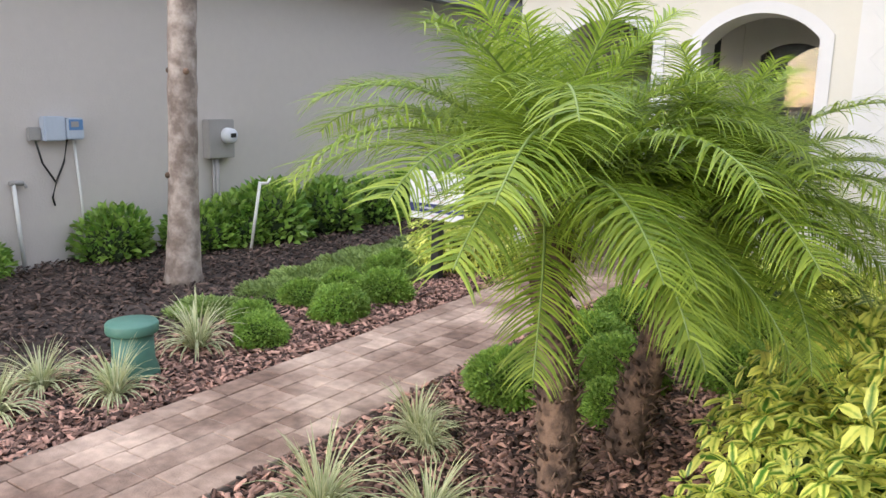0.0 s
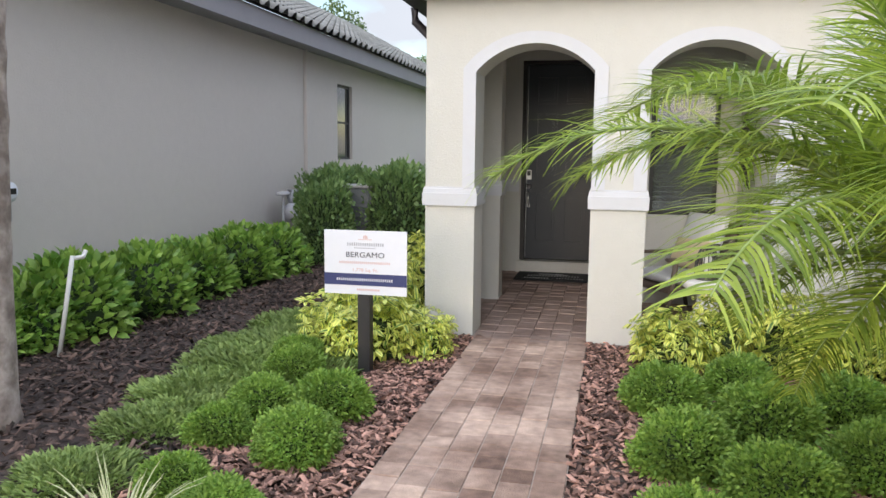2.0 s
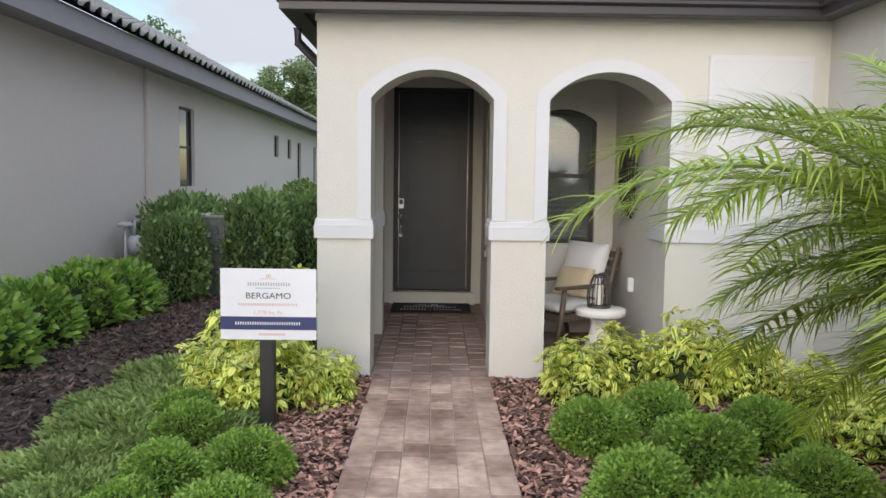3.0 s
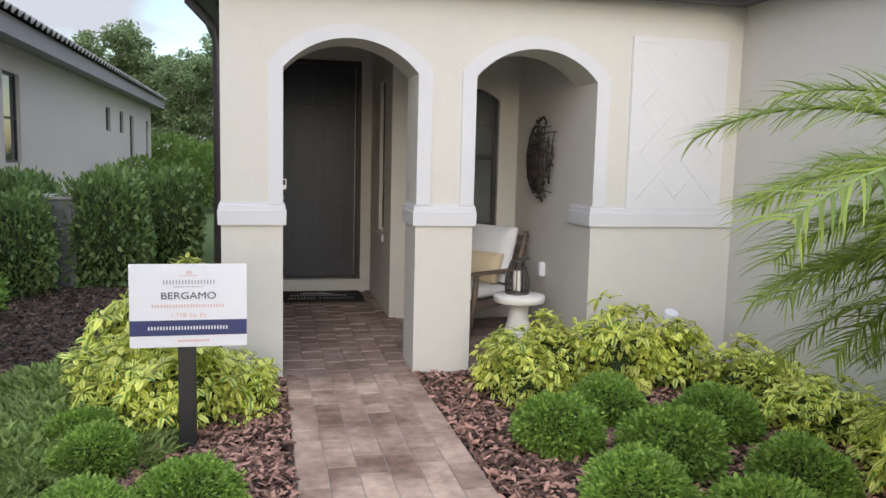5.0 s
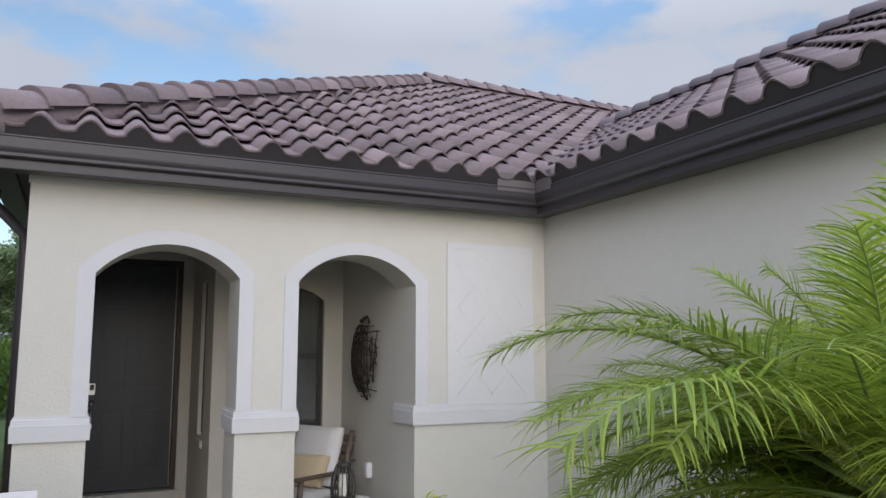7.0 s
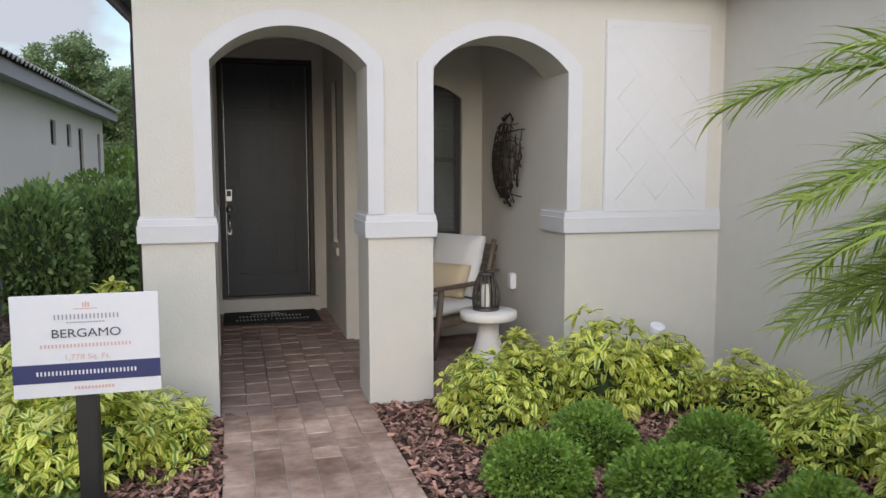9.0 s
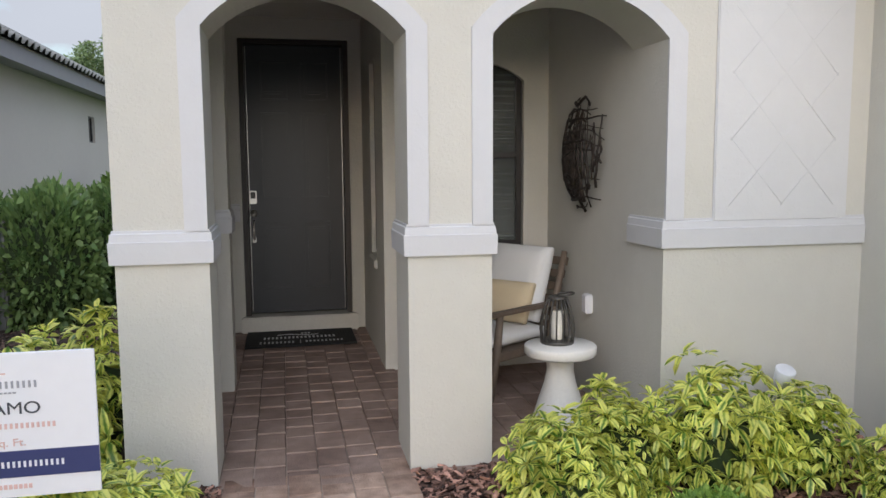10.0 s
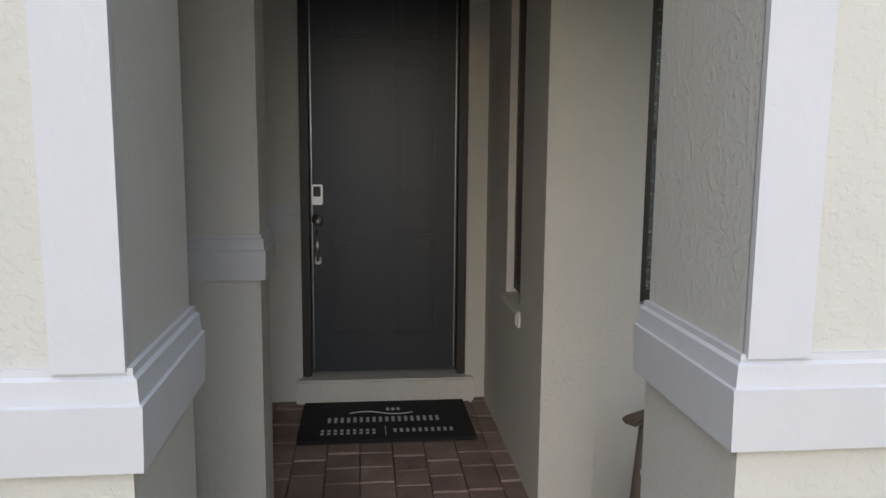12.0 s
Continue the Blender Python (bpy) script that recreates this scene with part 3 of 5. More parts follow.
# ---- mulch beds ----
def bed(name, x0, x1, y0, y1, seed, label):
    nx, ny = int((x1 - x0) / 0.09), int((y1 - y0) / 0.09)
    bm = bmesh.new()
    rows = [[bm.verts.new((x0 + (x1 - x0) * i / nx, y0 + (y1 - y0) * j / ny, 0)) for i in range(nx + 1)] for j in range(ny + 1)]
    for r in rows:
        for v in r:
            v.co.z = -0.035 + 0.03 * noise.noise(v.co * 1.3) + 0.02 * noise.noise(v.co * 6 + Vector((seed, 0, 0)))
    for r0, r1 in zip(rows, rows[1:]):
        for k in range(nx):
            bm.faces.new((r0[k], r0[k + 1], r1[k + 1], r1[k]))
    return structure(name, bm, M_SOIL, label, "flower bed")


def chips(name, x0, x1, y0, y1, count, label, size=(0.3, 1.2), mat=M_MULCH):
    """Loose bark chips lying in all directions."""
    p = np.stack((rng.uniform(x0, x1, count), rng.uniform(y0, y1, count), rng.uniform(-0.035, 0.012, count)), axis=1)
    a = rng.uniform(0, 6.283, count)
    way = np.stack((np.cos(a), np.sin(a), rng.normal(scale=0.42, size=count)), axis=1)
    me = scatter_mesh(name, chip(0.012, 0.036, 0.006), p, frames_of(way, rng.normal(scale=0.45, size=count)), rng.uniform(*size, count), mat)
    return tagged(new(name, me), label, "mulch", kind="stuff")


WL, WR = -3.955, -2.99
bed("bed_left", NX, WL, -2.0, 13.5, 3, "dark soil of the planting bed beside the neighbouring wall")
bed("bed_right", WR, CORNER, 2.3, FACE, 5, "dark soil of the planting bed before the facade")
bed("bed_front", CORNER, 3.2, 2.3, 3.2, 8, "dark soil of the planting bed before the wing")
chips("mulch_left", -5.0, WL - 0.01, 1.6, 7.75, 19000, "reddish brown bark chips along the paver walk")
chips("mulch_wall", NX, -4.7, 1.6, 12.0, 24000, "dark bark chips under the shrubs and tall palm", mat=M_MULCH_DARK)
chips("mulch_right", WR + 0.01, CORNER, 2.35, FACE, 32000, "reddish brown bark chips round the palms")


# ---- plants ----
def round_shrub_meshes():
    out = []
    for k in range(3):
        out.append((foliage("foliage", oval(0.026, 0.014), 8500, M_BALL, 0.30, 0.74, 0.3, 0.3, (0.5, 1.5), -0.6, 18, 0.36, fuzz=0.055), core_mesh("shade_core", 0.20, 0.74, 0.12)))
    return out


ROUND = round_shrub_meshes()


def round_shrub(x, y, k, size=1.0, label="clipped round dwarf shrub with fine bright green foliage", group="round shrubs along the walk"):
    ob = empty("round_shrub", (x, y, -0.03), label, "shrub", group, turn=(x * 977 + y * 331) % 360)
    ob.scale = (size, size, size)
    child("foliage", ROUND[k % 3][0], ob)
    child("shade_core", ROUND[k % 3][1], ob)
    return ob


for k, (x, y, size) in enumerate([(-2.46, 6.12, 0.9), (-1.95, 6.52, 0.86), (-1.92, 5.76, 0.98), (-1.40, 6.15, 0.9), (-2.42, 5.2, 0.93), (-1.47, 5.27, 0.9), (-2.50, 4.25, 0.88), (-2.02, 4.82, 0.93), (-1.89, 4.32, 0.66)]):
    round_shrub(x, y, k, size)
for k, (x, y, size) in enumerate([(-4.38, 4.08, 0.68), (-4.40, 4.9, 0.80), (-4.44, 5.55, 0.82), (-4.85, 5.48, 0.72), (-4.90, 5.02, 0.66), (-4.76, 4.34, 0.60), (-4.97, 6.2, 0.72), (-5.10, 6.58, 0.66)]):
    round_shrub(x, y, k + 1, size)

LOWPLANT = (foliage("foliage", oval(0.075, 0.021), 3800, M_LOW, 0.50, 0.34, 0.85, 0.8, (0.5, 1.3), -0.05, 26, 0.55, 0.02), core_mesh("shade_core", 0.34, 0.2, 0.0))
for x, y, size in [(-5.40, 5.15, 0.7), (-5.5, 5.75, 0.85), (-5.28, 5.45, 0.75), (-5.15, 7.4, 0.9), (-5.3, 6.75, 0.9), (-5.25, 6.05, 0.8), (-5.7, 6.9, 0.8), (-5.45, 6.4, 1.0), (-5.35, 7.0, 1.05), (-5.55, 7.7, 1.0), (-4.95, 6.4, 0.85), (-5.2, 8.3, 1.0), (-5.35, 4.4, 0.7)]:
    ob = empty("ground_cover", (x, y, -0.03), "low spreading olive green ground cover in mulch", "ground cover", "ground cover beside the sign", turn=(x * 977 + y * 331) % 360)
    ob.scale = (size, size, size)
    ob.scale.z *= 0.75
    child("foliage", LOWPLANT[0], ob)
    child("shade_core", LOWPLANT[1], ob)


def leafy_shrub_mesh(count, radius, squash, leaf, mat, bumps=12):
    return foliage("foliage", leaf, count, mat, radius, squash, 0.4, 0.7, (0.6, 1.2), -0.45, bumps, 0.3)


SHRUBS = [leafy_shrub_mesh(1300, 0.52, 0.86, oval(0.105, 0.055), M_SHRUB) for k in range(2)]
SHRUB_CORE = core_mesh("shade_core", 0.37, 0.8, 0.17)
for k, (x, y, size) in enumerate([(-7.95, 3.75, 0.8), (-7.80, 5.2, 0.80), (-7.5, 6.05, 0.95), (-7.42, 7.0, 1.05), (-7.35, 7.95, 1.05), (-7.4, 8.9, 1.1), (-7.3, 9.8, 1.0), (-7.2, 10.6, 1.05), (-7.5, 6.55, 0.95)]):
    size *= 0.98 + 0.12 * math.sin(k * 2.3)
    ob = empty("viburnum_shrub", (x, y, -0.03), "leafy green shrub planted along the neighbouring wall", "shrub", "shrubs along the neighbouring wall", turn=(x * 977 + y * 331) % 360)
    ob.scale = (size, size, size)
    child("foliage", SHRUBS[k % 2], ob)
    child("shade_core", SHRUB_CORE, ob)

HEDGE = foliage("foliage", oval(0.075, 0.04), 5200, M_HEDGE, 0.50, 0.92, 0.3, 0.5, (0.6, 1.2), -0.8, 12, 0.30, boxy=True, fuzz=0.06)
HEDGE_CORE = core_mesh("shade_core", 0.44, 0.9, 0.36)
for x, y, size, tall in [(-6.9, 11.8, 0.78, 1.05), (-6.05, 12.6, 1.0, 1.0), (-7.35, 13.2, 0.95, 1.0), (-5.55, 14.2, 1.0, 1.0), (-7.8, 15.6, 1.0, 0.9)]:
    ob = empty("hedge_shrub", (x, y, -0.05), "tall clipped dark green hedge shrub between the houses", "hedge", "hedge shrubs between the houses", turn=(x * 977 + y * 331) % 360)
    ob.scale = (size, size, size * tall * 1.75)
    child("foliage", HEDGE, ob)
    child("shade_core", HEDGE_CORE, ob)


def whorl_mesh(count, radius, squash):
    """A dome of whorled leaves: each stalk carries a fan of drooping leaflets."""
    d, r = lumpy(count, squash, -0.25, 13, 0.5)
    n = len(d)
    centre = d * (1.1 * r * (1 - 0.5 * rng.random(n) ** 1.3) * radius)[:, None] * (1, 1, squash)
    centre[:, 2] += radius * squash * 0.28
    axis = d + rng.normal(scale=0.3, size=(n, 3)) + (0, 0, 0.7)
    base = frames_of(axis, rng.uniform(0, 6.28, n))
    places, ways = [], []
    for j in range(7):
        a = 6.283 * j / 7 + rng.normal(scale=0.10, size=n)
        tilt = rng.uniform(-0.25, 0.45, n)
        w = base[:, :, 0] * np.cos(a)[:, None] + base[:, :, 2] * np.sin(a)[:, None] + base[:, :, 1] * tilt[:, None]
        ways.append(w)
        places.append(centre + w * 0.012)
    p, w = np.concatenate(places), np.concatenate(ways)
    return scatter_mesh("foliage", oval(0.088, 0.038, 0.2, 0.16), p, frames_of(w, rng.normal(scale=0.25, size=len(p))), np.tile(rng.uniform(0.55, 1.25, n), 7) * rng.uniform(0.85, 1.1, len(p)), M_SCHEF)


WHORL = [whorl_mesh(235, 0.42, 1.0) for k in range(3)]
WHORL_CORE = core_mesh("bush_shade_core", 0.24, 0.9, 0.11)


def schefflera(x, y, k, size=1.0, tall=1.0, label="yellow variegated schefflera bush with whorled leaves", group="variegated bushes before the facade"):
    ob = empty("variegated_bush", (x, y, -0.03), label, "bush", group, turn=(x * 977 + y * 331) % 360)
    ob.scale = (size, size, size * tall)
    child("foliage", WHORL[k % 3], ob)
    child("bush_shade_core", WHORL_CORE, ob)
    return ob


for k, (x, y, size, tall) in enumerate([(-4.62, 6.95, 1.0, 1.05), (-5.0, 7.15, 0.95, 1.0), (-4.32, 7.2, 0.8, 0.9), (-4.95, 7.9, 1.1, 1.4), (-4.8, 8.7, 1.05, 1.4)]):
    schefflera(x, y, k, size, tall, "yellow variegated bush behind the sale sign", "variegated bushes behind the sign")
for k, (x, y, size, tall) in enumerate([(-2.35, 7.15, 0.88, 1.1), (-2.0, 7.4, 0.85, 1.2), (-1.5, 7.3, 0.95, 1.3), (-1.08, 7.25, 0.85, 1.15), (-0.75, 6.75, 0.82, 1.05), (-0.72, 6.1, 0.85, 0.9), (-0.7, 5.4, 0.85, 0.9)]):
    schefflera(x, y, k, size, tall)
for k, (x, y, size, tall) in enumerate([(-0.80, 3.55, 1.1, 1.2), (-0.45, 3.2, 1.15, 1.2), (-0.75, 4.2, 1.25, 1.4), (-0.72, 4.9, 1.15, 1.35), (-0.15, 2.9, 1.15, 1.1), (-0.92, 3.1, 0.85, 0.9), (-0.42, 3.8, 1.2, 1.45)]):
    schefflera(x, y, k, size, tall, "large yellow variegated bush beside the palms", "variegated bushes beside the palms")


def tuft_mesh(count, length, seed):
    """A tuft of narrow arching blades."""
    r = random.Random(seed)
    verts, faces, uvs = [], [], []
    for i in range(count):
        a, lean, l, w = r.uniform(0, 6.283), r.uniform(0.15, 1.25), length * r.uniform(0.6, 1.1), r.uniform(0.004, 0.0075)
        x, y, z, t = 0.02 * math.cos(a), 0.02 * math.sin(a), 0.0, lean * 0.5
        side = Vector((-math.sin(a), math.cos(a), 0))
        b0 = len(verts)
        for j in range(7):
            k = w * (1 - (j / 6) ** 2.5) + 0.0006
            for sgn in (-1, 0, 1):
                q = Vector((x, y, z + (0.002 if sgn else 0))) + side * k * sgn
                verts.append(q)
                uvs.append(((sgn + 1) / 2, j / 6))
            x += math.cos(a) * math.sin(t) * l / 6
            y += math.sin(a) * math.sin(t) * l / 6
            z += math.cos(t) * l / 6
            t += lean * 0.42
        for j in range(6):
            for c in (0, 1):
                q = b0 + j * 3 + c
                faces.append((q, q + 1, q + 4, q + 3))
    me = bpy.data.meshes.new("blades")
    me.from_pydata(verts, [], faces)
    uv = me.uv_layers.new(name="UVMap")
    uv.data.foreach_set("uv", [c for l in me.loops for c in uvs[l.vertex_index]])
    me.materials.append(M_BLADE)
    return me


TUFTS = [[tuft_mesh(36, 0.41, 3 + k) for k in range(4)], [tuft_mesh(32, 0.37, 8 + k) for k in range(4)]]
for k, (x, y, size) in enumerate([(-2.5, 2.66, 1.0), (-2.08, 2.84, 0.95), (-2.62, 3.5, 0.8), (-4.62, 3.72, 1.2), (-4.3, 2.9, 0.9), (-4.75, 2.72, 0.95), (-4.55, 2.35, 0.95), (-2.5, 3.42, 0.7)]):
    ob = tagged(new("liriope_tuft"), "striped cream and green grassy tuft in mulch", "grass tuft", "striped tufts along the walk")
    ob.matrix_basis = pose(x, y, -0.03, 0, 0, 47 * k) @ Matrix.Scale(size, 4)
    for me in TUFTS[k % 2]:
        child("foliage", me, ob)


def frond_mesh(length, seed, lift, droop):
    """A feathery palm frond that leaves the crown along +x at a lift in degrees, arches over and hangs its leaflets."""
    r = random.Random(seed)
    bm = bmesh.new()
    line, t = [Vector((0, 0, 0))], radians(lift)
    n = 26
    sway = r.uniform(-0.25, 0.25)
    for i in range(n):
        t -= droop / n * (0.45 + 1.1 * i / n)
        line.append(line[-1] + Vector((math.cos(t), sway * (i / n) ** 2 * 0.6, math.sin(t))) * length / n)
    sweep(bm, line, [0.0085 * (1 - 0.85 * i / n) + 0.001 for i in range(n + 1)], 5)
    for f in bm.faces:
        f.material_index = 1
    pairs = 78
    for i in range(pairs):
        u = 0.13 + 0.87 * i / pairs
        k = min(int(u * n), n - 1)
        p = line[k].lerp(line[k + 1], u * n - k)
        d = (line[k + 1] - line[k]).normalized()
        out = Vector((0, 0, 1)).cross(d).normalized()
        up = d.cross(out)
        l = length * (0.25 * math.sin(math.pi * min(u * 0.72 + 0.22, 1.0)) ** 0.7 + 0.03) * r.uniform(0.85, 1.12)
        for side in (-1, 1):
            way = (out * side + d * r.uniform(0.6, 1.0) + up * r.uniform(0.0, 0.45)).normalized()
            w = 0.0034 * r.uniform(0.75, 1.2)
            pts, q, v = [], p.copy(), way.copy()
            across = way.cross(up).normalized()
            weight = r.uniform(0.10, 0.32)
            for j in range(5):
                ww = w * (1 - (j / 4) ** 2) + 0.0005
                pts.append((bm.verts.new(q - across * ww), bm.verts.new(q + across * ww)))
                q = q + v * l / 4
                v = (v + Vector((0, 0, -weight))).normalized()
            for a, b in zip(pts, pts[1:]):
                bm.faces.new((a[0], a[1], b[1], b[0]))
    me = bpy.data.meshes.new("frond")
    bm.to_mesh(me)
    bm.free()
    me.materials.append(M_PALM)
    me.materials.append(M_RACHIS)
    return me


FRONDS = [frond_mesh(1.0, 11 + k, lift, droop) for k, (lift, droop) in enumerate([(78, 0.7), (62, 1.3), (52, 1.5), (42, 1.45), (33, 1.4), (25, 1.3), (15, 1.25), (6, 1.2), (-6, 1.1)])]


def small_palm(base, top, count, reach, seed, label, cut):
    """A short palm with a fibrous trunk and arching fronds; the trunk bends from base to top."""
    r = random.Random(seed)
    ob = empty("small_palm", base, label, "palm", "small palms in the bed")
    b, t = Vector(base), Vector(top)
    bm = bmesh.new()
    line, radii = [], []
    for i in range(26):
        u = i / 25
        line.append(b.lerp(t, u) + Vector((t.x - b.x, t.y - b.y, 0)) * (u * u - u) * 0.5 - Vector((0, 0, 0.05)) * (1 - u))
        radii.append((0.085 - 0.02 * u + 0.02 * max(0, u - 0.7) * 3) * (1 + 0.10 * (i % 2)) + 0.03 * max(0, 0.15 - u) * 6)
    sweep(bm, line, radii, 14)
    for v in bm.verts:
        v.co += Vector((noise.noise(v.co * 22), noise.noise(v.co * 22 + Vector((9, 0, 0))), 0)) * 0.022
    part("trunk", bm, M_PALM_TRUNK, ob, "fibrous brown trunk with old leaf bases")
    # leaf bases and fibres that stand off the trunk
    bm = bmesh.new()
    for i in range(380):
        u = r.random()
        k = min(int(u * 25), 24)
        p, a = line[k], r.uniform(0, 6.283)
        d = Vector((math.cos(a), math.sin(a), 0))
        s0 = p + d * radii[k] * 0.9
        sweep(bm, [s0, s0 + d * 0.025 + Vector((0, 0, 0.02)), s0 + d * r.uniform(0.03, 0.07) + Vector((r.uniform(-0.02, 0.02), r.uniform(-0.02, 0.02), r.uniform(-0.03, 0.08)))], [0.012, 0.007, 0.0015], 4)
    tagged(part("leaf_base_fibre", bm, M_PALM_TRUNK, ob), kind="stuff")
    for i in range(count):
        k = i / count
        az = i * 137.5 + r.uniform(-14, 14)
        side = math.cos(radians(az - 205))
        jitter, grow = (r.uniform(-10, 10), r.uniform(-6, 6)), r.uniform(0.85, 1.06)
        if k > cut and side > 0.45:
            continue  # cut back on the side of the walk
        fr = FRONDS[min(int(k * 9), 8)]
        long = 0.66 + 0.34 * min(1.0, k * 3.5) - 0.6 * max(0.0, k - 0.6)
        child("frond", fr, ob, Matrix.Translation(t - b) @ pose(0, 0, 0, *jitter, az) @ Matrix.Scale(reach * long * grow, 4))
    return ob


small_palm((-1.80, 3.46, -0.03), (-1.94, 3.46, 1.28), 68, 1.34, 21, "pygmy date palm with arching feathery fronds and upright trunk", 0.5)
small_palm((-1.70, 3.95, -0.03), (-1.40, 4.10, 1.17), 66, 1.12, 22, "pygmy date palm with arching fronds on a leaning trunk", 0.66)

# tall palm: only its trunk is in view
tall = empty("tall_palm", (-6.33, 4.93, -0.03), "tall palm with a pale ringed trunk in mulch", "palm")
bm = bmesh.new()
line = [(-6.33 + 0.004 * i, 4.93 + 0.002 * i, -0.05 + 0.12 * i) for i in range(54)]
sweep(bm, line, [0.137 + 0.05 * math.exp(-i / 2.2) - 0.0008 * i + 0.004 * (i % 3 == 0) for i in range(54)], 24)
for v in bm.verts:
    v.co += Vector((noise.noise(v.co * 9), noise.noise(v.co * 9 + Vector((5, 0, 0))), 0)) * 0.012
part("trunk", bm, M_TALL_TRUNK, tall)
for z, a in ((1.90, 200), (1.89, 335), (0.98, 250)):
    bm = bmesh.new()
    bmesh.ops.create_icosphere(bm, subdivisions=2, radius=0.028)
    for v in bm.verts:
        v.co = Vector((-6.33 + 0.033 * z + 0.135 * math.cos(radians(a)), 4.93 + 0.017 * z + 0.135 * math.sin(radians(a)), z)) + v.co
    part("knot", bm, M_PALM_TRUNK, tall, "dark knot in the trunk")

# far trees behind the houses
def tree_meshes(seed, tall, wide):
    r = random.Random(seed)
    bm = bmesh.new()
    sweep(bm, [(0, 0, -0.3), (0.05, 0, tall * 0.25), (0.1, 0.1, tall * 0.55), (0, 0.1, tall * 0.85)], [0.24, 0.18, 0.12, 0.04], 8)
    tips = []
    for i in range(12):
        a, z = i * 2.4, tall * (0.25 + 0.05 * i)
        tip = Vector((math.cos(a) * wide * r.uniform(0.5, 0.9), math.sin(a) * wide * r.uniform(0.5, 0.9), z + tall * 0.14))
        tips.append(tip)
        sweep(bm, [(0.05, 0.05, z - 0.3), tuple(tip * 0.5 + Vector((0, 0, z * 0.5))), tuple(tip)], [0.08, 0.05, 0.02], 6)
    trunk = bpy.data.meshes.new("trunk")
    bm.to_mesh(trunk)
    bm.free()
    trunk.materials.append(M_BARK)
    pts = []
    for tip in tips + [Vector((0, 0, tall * 0.9)), Vector((0.4, 0.2, tall * 0.75)), Vector((-0.5, 0.3, tall * 0.65))]:
        for j in range(7):
            c = np.array(tip) + rng.normal(scale=(wide * 0.3, wide * 0.3, tall * 0.06))
            d = rng.normal(size=(130, 3))
            d /= np.linalg.norm(d, axis=1, keepdims=True)
            pts.append(c + d * rng.uniform(0.25, 0.75, (130, 1)) * (1, 1, 0.7))
    p = np.concatenate(pts)
    way = rng.normal(size=p.shape) + (0, 0, 0.3)
    crown = scatter_mesh("crown", oval(0.25, 0.15), p, frames_of(way, rng.uniform(-1, 1, len(p))), rng.uniform(0.6, 1.2, len(p)), M_TREE)
    return trunk, crown


TREES = [tree_meshes(1, 10.5, 2.6), tree_meshes(2, 9.0, 2.4)]
for k, (x, y, size) in enumerate([(-11.6, 46, 0.80), (-8.6, 47, 0.76), (-5.8, 45, 0.72), (-3.0, 46, 0.75), (-20.6, 46, 0.95), (-24, 48, 0.95), (-7.2, 38, 0.58), (-10.3, 49, 0.80), (-4.2, 40, 0.60)]):
    ob = empty("tree", (x, y, -0.09), "tall leafy green tree behind the houses", "tree", "trees behind the houses", turn=67 * k)
    ob.scale = (size, size, size)
    child("trunk", TREES[k % 2][0], ob)
    child("crown", TREES[k % 2][1], ob)
BUSH = leafy_shrub_mesh(2600, 1.1, 0.9, oval(0.13, 0.075), M_BRIGHT, 9)
for k, (x, y, size) in enumerate([(-6.9, 22, 1.0), (-6.2, 27, 1.3), (-7.6, 33, 1.5), (-5.6, 33.5, 1.5), (-9.5, 34.5, 1.5), (-4.5, 30, 1.2), (-12, 35.5, 1.5), (-6.7, 31, 1.2)]):
    ob = empty("yard_bush", (x, y, -0.09), "bright green bush on the lawn between the houses", "bush", "bushes in the back yard", turn=67 * k)
    ob.scale = (size, size, size * 1.15)
    child("foliage", BUSH, ob)

# ---- front door ----
door = empty("door_1", (-3.492, 11.17, 0.217), "dark painted six-panel front door, closed, in a dark frame", "door", kind="structure")
bm = bmesh.new()
for x0, x1 in ((-3.982, -3.934), (-3.050, -3.002)):
    box(bm, x0, x1, 11.12, 11.30, 0.217, 2.74, 0.004)
box(bm, -3.934, -3.050, 11.12, 11.30, 2.695, 2.74, 0.004)
part("door_frame", bm, M_FRAME, door, "dark door frame")
bm = boxed(-3.930, -3.054, 11.19, 11.235, 0.232, 2.692)
part("door_leaf", bm, M_DOOR, door)
for x0, x1 in ((-3.807, -3.542), (-3.442, -3.177)):
    for z0, z1 in ((0.45, 1.09), (1.30, 2.10), (2.20, 2.55)):
        bm = bmesh.new()
        for u0, u1, w0, w1 in ((x0, x1, z0, z0 + 0.026), (x0, x1, z1 - 0.026, z1), (x0, x0 + 0.026, z0 + 0.026, z1 - 0.026), (x1 - 0.026, x1, z0 + 0.026, z1 - 0.026)):
            box(bm, u0, u1, 11.164, 11.195, w0, w1, 0.012)
        box(bm, x0 + 0.045, x1 - 0.045, 11.170, 11.195, z0 + 0.055, z1 - 0.055, 0.02)
        part("door_panel", bm, M_DOOR, door)
M_STEEL = material("satin_nickel", (0.55, 0.54, 0.52), 0.3, 0.06, 6, 40, metal=1.0)
M_BLACK = material("black_plastic", (0.012, 0.012, 0.013), 0.35, 0.1)
bm = boxed(-3.920, -3.856, 11.16, 11.192, 1.255, 1.375, bevel=0.006)
lock = part("keypad_lock", bm, M_STEEL, door, "satin nickel keypad lock")
part("keypad", boxed(-3.910, -3.866, 11.154, 11.162, 1.305, 1.365, bevel=0.003), M_BLACK, lock)
bm = lathe(bmesh.new(), [(0.0, -0.012), (0.030, -0.012), (0.034, 0.0), (0.024, 0.012), (0.0, 0.016)], 20)
bm.transform(pose(-3.888, 11.176, 1.165, 90))
part("deadbolt", bm, M_STEEL, door, "satin nickel deadbolt")
bm = bmesh.new()
